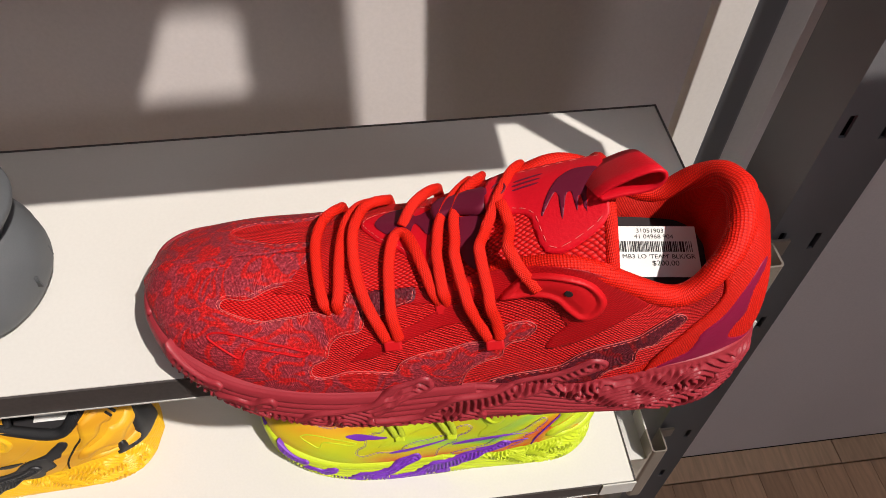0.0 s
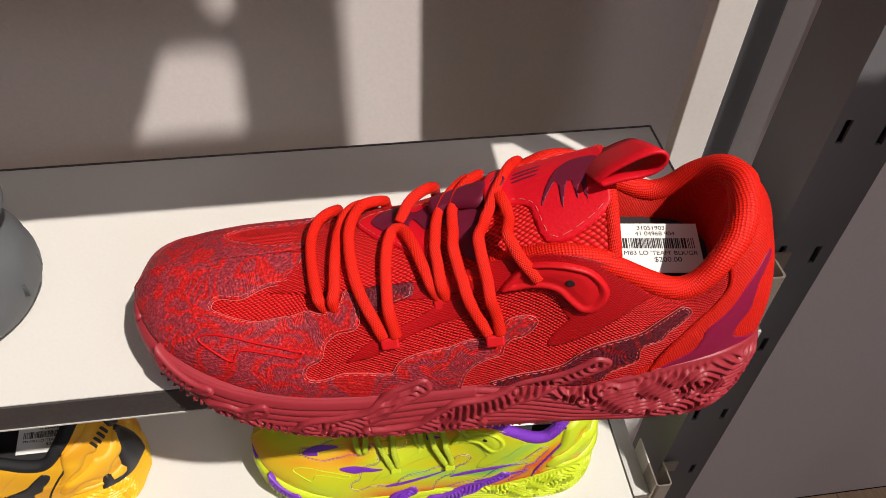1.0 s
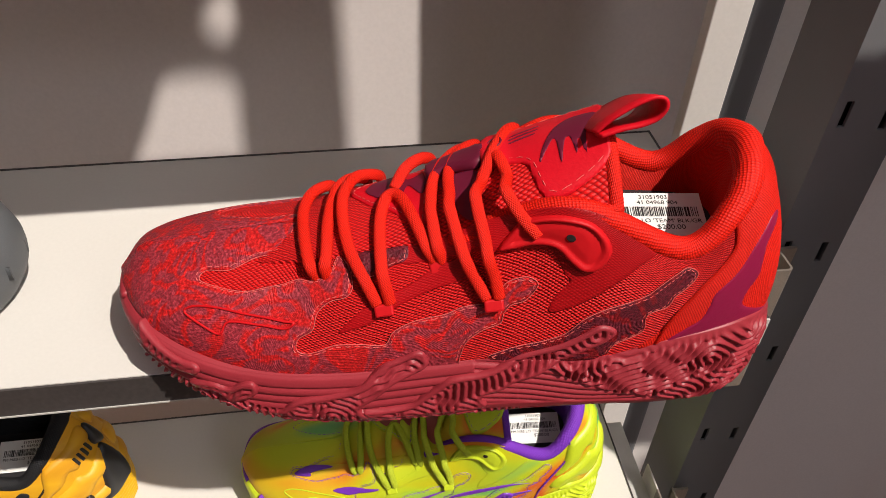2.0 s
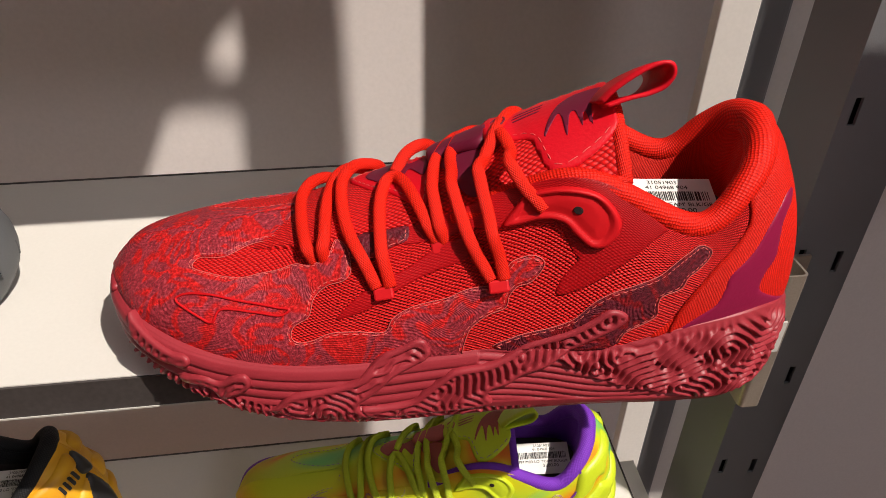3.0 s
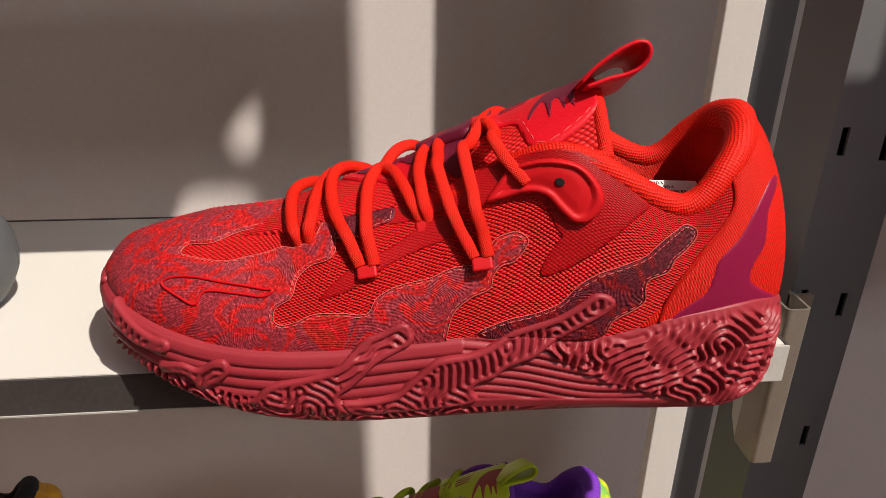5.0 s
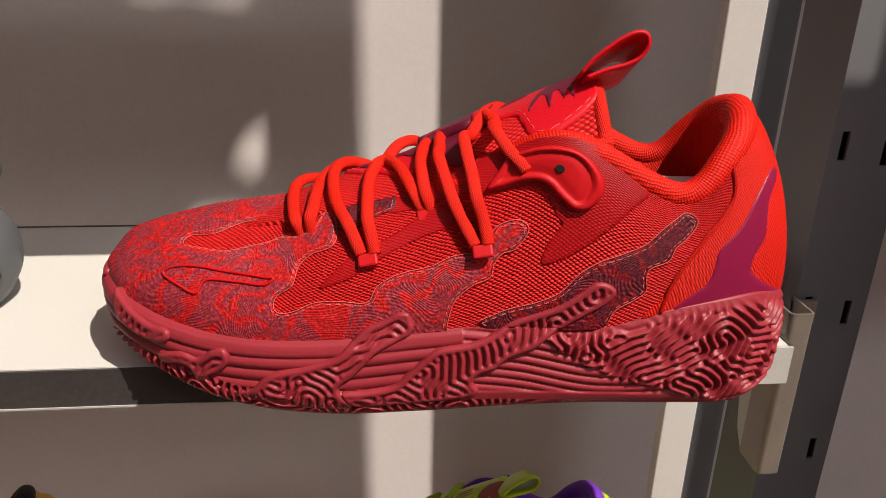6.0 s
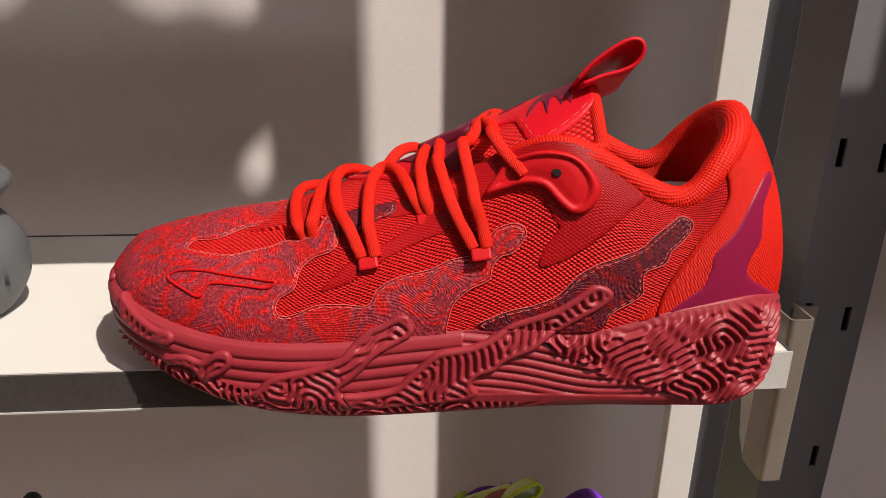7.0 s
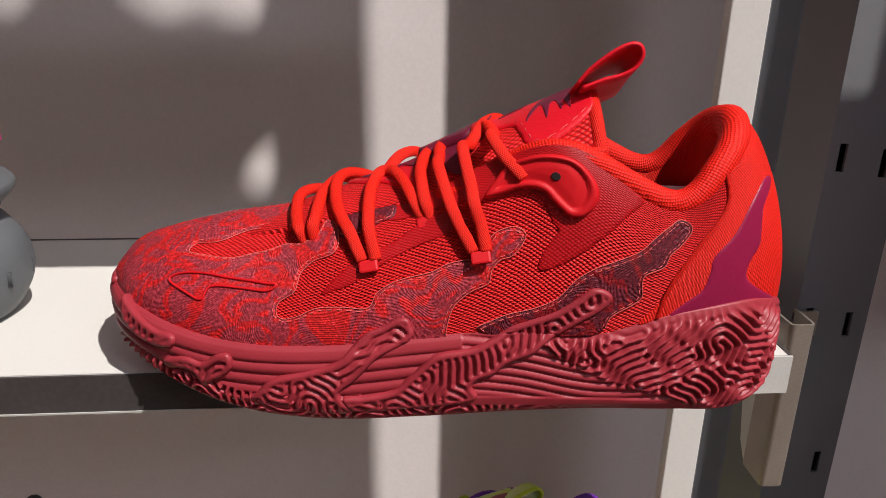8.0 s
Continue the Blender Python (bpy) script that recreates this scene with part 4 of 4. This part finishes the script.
def price_label(thing):
    """The white price sticker on the insole."""
    lab = part("price_label", box(0.214, 0.2605, -0.0165, 0.0125, 0.0712, 0.0716, 0.0), WHITE_PAPER, thing, "white printed price sticker with a barcode")
    z = 0.0717
    letters("31051903", 0.0034, 0.2385, 0.0097, z, lab, PRINT)
    letters("41 04968 904", 0.0034, 0.2400, 0.0063, z, lab, PRINT)
    letters("PM MB3 LO 'TEAM' BLK/GR", 0.0034, 0.2385, -0.0052, z, lab, PRINT)
    letters("$200.00", 0.0040, 0.2440, -0.0090, z, lab, PRINT)
    rng = random.Random(5)
    x, bm = 0.2185, bmesh.new()
    while x < 0.2575:
        w = rng.choice((0.0003, 0.0003, 0.0006, 0.0009))
        box(x, x + w, -0.0024, 0.0036, z - 0.0001, z + 0.00005, bm=bm)
        x += w + rng.choice((0.0003, 0.0004, 0.0007))
    part("barcode", bm, PRINT, lab)
    lab.matrix_local = pose(0.236, -0.0067, 0.0785, 13) @ Matrix.Diagonal((0.92, 0.84, 1, 1)) @ pose(-0.2385, 0.002, -0.0714)


def red_sneaker(m):
    s = empty("sneaker", m)
    build_upper(s, False, RED_MESH)
    build_upper(s, True, RED_MESH, 120, 40)
    build_sole(s, SOLE_RUBBER)
    build_flames(s, SOLE_RUBBER)
    for f, line, mat, h, label, flip in (
            (LAT, TEXTILE_LINE, RED_TEXTILE, 0.5, "scarlet textile heel panel", False), (MED, TEXTILE_LINE, RED_TEXTILE, 0.5, "scarlet textile heel panel", True),
            (LAT, FILM_LINE, RED_FILM, 0.35, "dark red welded film", False), (LAT, FILM_TOE, RED_FILM, 0.35, "dark red welded film", False),
            (LAT, HEEL_LINE, PLUM, 0.9, "plum heel film", False)):
        finish(patch(f, spline(line, 4, True), flat_lift(h), 1.3, flip=flip), "overlay_panel", mat, s, label)
    for f, line, mat, name, flip in ((LAT, CAMO_LINE, CAMO, "toe_overlay", False), (MED, CAMO_MED, CAMO, "toe_overlay", True), (LAT, FLAME_LINE, CAMO_DARK, "side_overlay", False), (LAT, SWATCH_LINE, CAMO_DARK, "eyestay_overlay", False)):
        out = spline(line, 5, True)
        finish(patch(f, out, flat_lift(0.75), 1.1, flip=flip), name, mat, s, "plum and red patterned cloth overlay")
        finish(stitches(f, out, 1.3, 0.8, flip), "stitching", THREAD, s, "pink thread stitching")
    # piped cut edge of the toe and side overlays
    for line in (CAMO_LINE, FLAME_LINE):
        run = []
        for a, b in spline(line, 8, True):
            if 0.02 < b < 0.97 and a > 0.02:
                run.append(LAT(a, b) + np.array((0, -0.7, 0.25)))
            elif len(run) > 3:
                finish(tube(run, 0.2, 5), "cut_edge", THREAD, s)
                run = []
            else:
                run = []
        if len(run) > 3:
            finish(tube(run, 0.2, 5), "cut_edge", THREAD, s)
    seam = [LAT(a, b) + np.array((0, -0.5, 0)) for a, b in spline([(.757, .02), (.763, .155), (.78, .33), (.807, .525), (.833, .615), (.855, .695), (.863, .795), (.865, .93)], 10)]
    finish(tube(seam, 0.8, 8), "heel_seam", RED_TEXTILE, s, "rolled scarlet seam")
    mark = [LAT(a, b) + np.array((0, -0.75, 0.75)) for a, b in spline(MARK_LINE, 6, True)]
    finish(tube(mark + mark[:1], 0.55, 6, caps=False), "outline_mark", RED_RUBBER, s, "raised red outline mark")

    def fin_lift(d, a, b):
        if d < 1.0:
            return 0.6 + 2.2 * min(1, d)
        if d < 3.0:
            return 2.8
        return 2.8 - 1.0 * min(1, (d - 3.0) / 0.8) + 0.5 * min(1, max(0, d - 4) / 4)
    fin = finish(patch(LAT, spline(FIN_LINE, 6, True), fin_lift, 0.8, skirt=3.0), "lace_guard", RED_RUBBER, s, "moulded red rubber lace guard")
    # flat black disc on the guard, painted as the shade of a pit
    dot = [(.652 + .0058 * math.cos(q), .757 + .023 * math.sin(q)) for q in np.linspace(0, 2 * math.pi, 17)[:-1]]
    finish(patch(LAT, dot, lambda d, a, b: 2.6, 0.4, skirt=0.3), "hole", PIT_SHADE, fin)
    bm = build_collar(s, RED_TEXTILE, RED_TEXTILE)
    finish(bm, "insole", INSOLE, s, "black insole", False)
    price_label(s)
    build_tongue(s, RED_MESH, RED_LEATHER, PLUM_INK, THREAD)
    build_laces(s, LACE_RED, RED_RUBBER)
    # toe bumper lip and heel piping
    lip = [sole_at(u, 1.0, False)[0] + np.array((0, 0, 0.2)) for u in np.linspace(0.055, 0.0, 10)] + [sole_at(u, 1.0, True)[0] + np.array((0, 0, 0.2)) for u in np.linspace(0.0, 0.24, 30)][1:]
    finish(tube(lip, 2.0, 10), "toe_bumper", SOLE_RUBBER, s, "burgundy toe bumper lip")
    return tagged(s, "red and burgundy basketball sneaker with scarlet laces on the shelf", "sneaker")


RED_AT = pose(-0.111, 0.2204, SHELF_Z, 0, 0, -6.7)
red = red_sneaker(RED_AT)

# ---- the other shoes on the shelves ----


def swirl_print(name, cols, size=14.0, rough=0.5, bands=9.0):
    """A printed cloth of flowing colour fields."""
    m, nt, b = nodes_of(name)
    src = nt.nodes.new("ShaderNodeTexCoord").outputs["Object"]
    st = nt.nodes.new("ShaderNodeMapping")
    st.inputs["Scale"].default_value = (0.55, 1, 1.4)
    nt.links.new(src, st.inputs["Vector"])
    n1 = node(nt, "ShaderNodeTexNoise", Scale=size, Detail=1.2, Distortion=1.2)
    nt.links.new(st.outputs[0], n1.inputs["Vector"])
    k = len(cols)
    nt.links.new(ramp(nt, n1.outputs[0], [(0.30 + 0.42 * i / (k - 1), c) for i, c in enumerate(cols)]), b.inputs["Base Color"])
    fine = node(nt, "ShaderNodeTexNoise", Scale=900.0, Detail=2.0)
    nt.links.new(src, fine.inputs["Vector"])
    bp = node(nt, "ShaderNodeBump", Strength=0.25, Distance=0.0004)
    nt.links.new(fine.outputs[0], bp.inputs["Height"]), nt.links.new(bp.outputs[0], b.inputs["Normal"])
    b.inputs["Roughness"].default_value = rough
    return m


LIME = (0.50, 0.60, 0.02)
LIME_PRINT = swirl_print("lime_print", ((0.10, 0.45, 0.14), (0.46, 0.58, 0.02), (0.55, 0.52, 0.01), (0.62, 0.36, 0.01), (0.70, 0.10, 0.01), (0.50, 0.55, 0.02)))
LIME_RUBBER = plain("lime_rubber", LIME, 0.42, vary=0.06, scale=40)
LIME_LACE = weave("lime_lace", (0.32, 0.40, 0.015), (0.55, 0.62, 0.04), 0.0014)
PURPLE = plain("purple_rubber", (0.16, 0.03, 0.40), 0.42, vary=0.08, scale=40)
PURPLE_TEXTILE = weave("purple_textile", (0.13, 0.02, 0.36), (0.22, 0.05, 0.52), 0.0014)
RUST_INK = plain("rust_ink", (0.36, 0.07, 0.06), 0.5)
GOLD = swirl_print("gold_cloth", ((0.60, 0.27, 0.008), (0.72, 0.38, 0.012), (0.62, 0.30, 0.01)), 18.0)
GOLD_RUBBER = plain("gold_rubber", (0.74, 0.42, 0.01), 0.42, vary=0.08, scale=60)
JET = plain("jet_rubber", (0.016, 0.016, 0.018), 0.45, vary=0.2, scale=50)
JET_TEXTILE = weave("jet_textile", (0.008, 0.008, 0.009), (0.022, 0.022, 0.024), 0.0016)

PUFFS = (
    [(.80, .42), (.83, .60), (.85, .80), (.872, .88), (.93, .84), (.985, .86), (.985, .70), (.945, .66), (.92, .56), (.90, .60), (.875, .50), (.84, .46)],
    [(.79, .20), (.81, .36), (.85, .40), (.88, .44), (.905, .50), (.93, .46), (.985, .55), (.985, .34), (.93, .30), (.90, .18), (.85, .24), (.82, .16)],
    [(.815, .06), (.84, .14), (.88, .10), (.92, .16), (.985, .24), (.985, .04), (.9, .02)],
)


def recolour(thing, swap, puff_mat):
    for o in thing.children_recursive:
        for slot in o.material_slots:
            mat = swap.get(slot.material.name)
            if mat:
                slot.link = "OBJECT"
                slot.material = mat
        if "label" in o:
            del o["label"]
    for line in PUFFS:
        for f, flip in ((LAT, False), (MED, True)):
            finish(patch(f, spline(line, 5, True), lambda d, a, b: 0.4 + 3.2 * min(1, max(d, 0) / 5) ** 0.55, 1.8, flip=flip), "heel_puff", puff_mat, thing, "puffy moulded heel wave")


def other_sneaker(m, swap, puff_mat, label):
    s = copy_thing(red, m)
    recolour(s, swap, puff_mat)
    return tagged(s, label, "sneaker")


LOW_Z = SHELF_Z - STEP
green = other_sneaker(
    pose(-0.100, 0.284, LOW_Z, 0, 0, -3.8) @ Matrix.Diagonal((0.92, 0.92, 0.97, 1)),
    {"red_mesh": LIME_PRINT, "scarlet_textile": PURPLE_TEXTILE, "scarlet_lace": LIME_LACE, "red_film": LIME_PRINT, "red_rubber": LIME_RUBBER, "red_leather": LIME_RUBBER,
     "camo_cloth": LIME_PRINT, "dark_camo_cloth": LIME_PRINT, "plum_film": LIME_PRINT, "plum_ink": RUST_INK, "pink_thread": PURPLE, "burgundy_rubber": LIME_RUBBER},
    LIME_RUBBER, "lime green sneaker with purple collar and orange swirls on the shelf")
yellow = other_sneaker(
    pose(-0.455, 0.294, LOW_Z, 0, 0, 0) @ Matrix.Scale(0.93, 4),
    {"red_mesh": GOLD, "scarlet_textile": JET_TEXTILE, "scarlet_lace": JET_TEXTILE, "red_film": GOLD, "red_rubber": GOLD_RUBBER, "red_leather": GOLD_RUBBER,
     "camo_cloth": GOLD, "dark_camo_cloth": JET, "plum_film": GOLD, "plum_ink": JET, "pink_thread": JET, "burgundy_rubber": GOLD_RUBBER},
    GOLD, "golden yellow sneaker with black collar and black sole flames")
for s, dark in ((green, PURPLE), (yellow, JET)):
    for o in s.children:
        if o.name.startswith(("flame_overlay", "toe_bumper")):
            o.material_slots[0].link = "OBJECT"
            o.material_slots[0].material = dark
        if o.name.startswith("overlay_panel") and o.material_slots[0].material.name in ("purple_textile", "jet_textile"):
            o.material_slots[0].material = LIME_PRINT if s is green else GOLD
# black drips on the yellow heel, plain bars for its lettering
for line in ([(.88, -.06), (.885, .10), (.90, .20), (.915, .06), (.93, .10), (.95, .40), (.965, .50), (.99, .52), (1.0, -.06)], [(.975, .60), (.985, .78), (1.0, .8), (1.0, .55)]):
    finish(patch(LAT, spline(line, 5, True), lambda d, a, b: 0.6 + 3.6 * min(1, max(d, 0) / 3) ** 0.5, 1.5), "heel_drip", JET, yellow, "black rubber drip")
for k in range(4):
    a0 = .925 + .011 * k
    finish(patch(LAT, [(a0, .62), (a0 + .006, .62), (a0 + .006, .72), (a0, .72)], lambda d, a, b: 4.2, 0.8), "print_bar", JET, yellow)
for a0, b0, a1, b1 in ((.60, .30, .74, .36), (.62, .16, .70, .20)):
    finish(patch(LAT, spline([(a0, b0), (a1 - .03, b0 + .05), (a1, b1 + .02), (a1 - .04, b1), (a0 + .03, b0 - .03)], 4, True), lambda d, a, b: 0.9, 1.0), "claw_streak", JET, yellow)
for a0, b0, a1, b1 in ((.40, .30, .60, .42), (.55, .28, .80, .40), (.28, .50, .40, .56), (.18, .66, .27, .71), (.60, .12, .75, .20)):
    finish(patch(LAT, spline([(a0, b0), (a1 - .06, b0 + .09), (a1, b1 + .02), (a1 - .05, b1 - .03), (a0 + .04, b0 - .02)], 4, True), lambda d, a, b: 1.0, 1.0), "claw_streak", PURPLE, green, "purple claw streak")

SLATE_DARK = plain("dark_charcoal_foam", (0.062, 0.065, 0.070), 0.5, vary=0.08, scale=25)
SLATE = plain("charcoal_foam", (0.095, 0.10, 0.106), 0.55, vary=0.08, scale=25, grain=1400, bump=0.12)
PINK = plain("pink_print", (0.85, 0.10, 0.36), 0.5)


def foam_shoe(m):
    """A smooth moulded foam shoe: a swelling cup, a groove, and a domed ankle shell."""
    s = empty("foam_shoe", m)

    def ring_body(keys, name, label, lean=0.0, bulge=None):
        bm = bmesh.new()
        rows = []
        for z, r, back in keys:
            row = []
            for k in range(72):
                q = 2 * math.pi * k / 72
                c, si = math.cos(q), math.sin(q)
                rr = r
                if bulge:
                    rr += bulge(q, z)
                x = rr * c if c > 0 else 0.17 * c
                row.append(bm.verts.new((x - back, rr * si, z)))
            rows.append(row)
        for a, b in zip(rows, rows[1:]):
            for k in range(72):
                bm.faces.new((a[k], a[(k + 1) % 72], b[(k + 1) % 72], b[k]))
        bm.faces.new(rows[0][::-1]), bm.faces.new(rows[-1])
        return finish(bm, name, SLATE, s, label)

    def keyed(pairs, n=26):
        p = spline(pairs, n // (len(pairs) - 1) + 1)
        return [tuple(q) for q in p]

    def swell(q, z):
        a = ((q + math.pi) % (2 * math.pi)) - math.pi
        e = 0.0
        for c0, z0, wa, wz, h in ((0.12, 0.030, 0.42, 0.016, 0.0022), (-0.95, 0.022, 0.40, 0.014, 0.0024), (1.1, 0.024, 0.4, 0.015, 0.002)):
            d = ((a - c0) / wa) ** 2 + ((z - z0) / wz) ** 2
            e += h / (1 + d ** 3)
        return e
    ring_body(keyed([(0.0, 0.029, 0), (0.004, 0.035, 0), (0.015, 0.0405, 0), (0.028, 0.0415, 0), (0.039, 0.0395, 0), (0.047, 0.0355, 0.0005), (0.0495, 0.033, 0.001), (0.049, 0.030, 0.001)], 56), "cup", "swelling charcoal foam cup", bulge=swell)
    ring_body(keyed([(0.041, 0.029, 0.001), (0.049, 0.0325, 0.001), (0.056, 0.0350, 0.001), (0.062, 0.0400, 0.0), (0.0655, 0.0415, 0.0), (0.069, 0.0400, 0.001), (0.078, 0.031, 0.004), (0.088, 0.019, 0.008), (0.094, 0.008, 0.01)], 56), "ankle_shell", "domed charcoal ankle shell")
    tab = part("heel_tab", box(0.012, 0.0375, -0.012, 0.012, 0.0850, 0.0915, 0.002), JET, s, "dark heel tab")
    part("print_bar", box(0.0374, 0.0380, -0.0105, 0.0105, 0.0866, 0.0900), PINK, tab, "bright pink lettering bar")
    turn = Matrix.Translation((0.0409, -0.0030, 0.0235)) @ Euler((radians(90), 0, radians(87))).to_matrix().to_4x4()
    letters("1 of 1", 0.0110, 0, 0, 0, s, SLATE_DARK, "moulded_text", turn, 0.0018)
    return tagged(s, "smooth charcoal foam slip-on shoe on the shelf", "shoe")


foam_shoe(pose(-0.2065, 0.256, SHELF_Z))

# ---- floor: oak strips with a lighter border board along the wall ----


def oak(name, colour):
    m, nt, b = nodes_of(name)
    src = nt.nodes.new("ShaderNodeTexCoord").outputs["Object"]
    st = nt.nodes.new("ShaderNodeMapping")
    st.inputs["Scale"].default_value = (1, 0.12, 1)
    nt.links.new(src, st.inputs["Vector"])
    g = node(nt, "ShaderNodeTexNoise", Scale=90.0, Detail=4.0, Distortion=0.6)
    nt.links.new(st.outputs[0], g.inputs["Vector"])
    info = nt.nodes.new("ShaderNodeObjectInfo")
    col = ramp(nt, g.outputs[0], ((0.3, [c * 0.82 for c in colour]), (0.7, [c * 1.1 for c in colour])))
    mx = nt.nodes.new("ShaderNodeMixRGB")
    mx.blend_type = "MULTIPLY"
    mx.inputs[0].default_value = 1.0
    nt.links.new(col, mx.inputs[1])
    nt.links.new(ramp(nt, info.outputs["Random"], ((0.0, (0.78, 0.76, 0.74)), (1.0, (1.08, 1.06, 1.04)))), mx.inputs[2])
    nt.links.new(mx.outputs[0], b.inputs["Base Color"])
    b.inputs["Roughness"].default_value = 0.38
    return m


OAK, OAK_PALE = oak("oak_strip", (0.56, 0.35, 0.21)), oak("pale_oak", (0.72, 0.49, 0.31))
floor = tagged(mesh_ob("floor", box(-2.6, 2.6, -3.2, WALL_Y, FLOOR_Z - 0.1, FLOOR_Z - 0.0125), OAK), "warm oak strip floor with a paler border board", "floor", kind="structure")
bm = box(-0.0348, 0.0348, -0.2995, 0.2995, -0.012, 0, 0.0008, seg=1)
plank_mesh = bpy.data.meshes.new("plank")
bm.to_mesh(plank_mesh)
bm.free()
plank_mesh.materials.append(OAK)
for i in range(42):
    for j in range(6):
        p = new("plank", plank_mesh)
        p.parent = floor
        p.location = (-1.0 + 0.07 * i, WALL_Y - 0.061 - 0.30 - 0.6 * j - 0.001, FLOOR_Z)
bm = box(-0.349, 0.349, -0.0285, 0.0285, -0.012, 0, 0.0008, seg=1)
border_mesh = bpy.data.meshes.new("border_plank")
bm.to_mesh(border_mesh)
bm.free()
border_mesh.materials.append(OAK_PALE)
for i in range(5):
    p = new("border_plank", border_mesh)
    p.parent = floor
    p.location = (-0.685 + 0.7 * i, WALL_Y - 0.0305, FLOOR_Z)
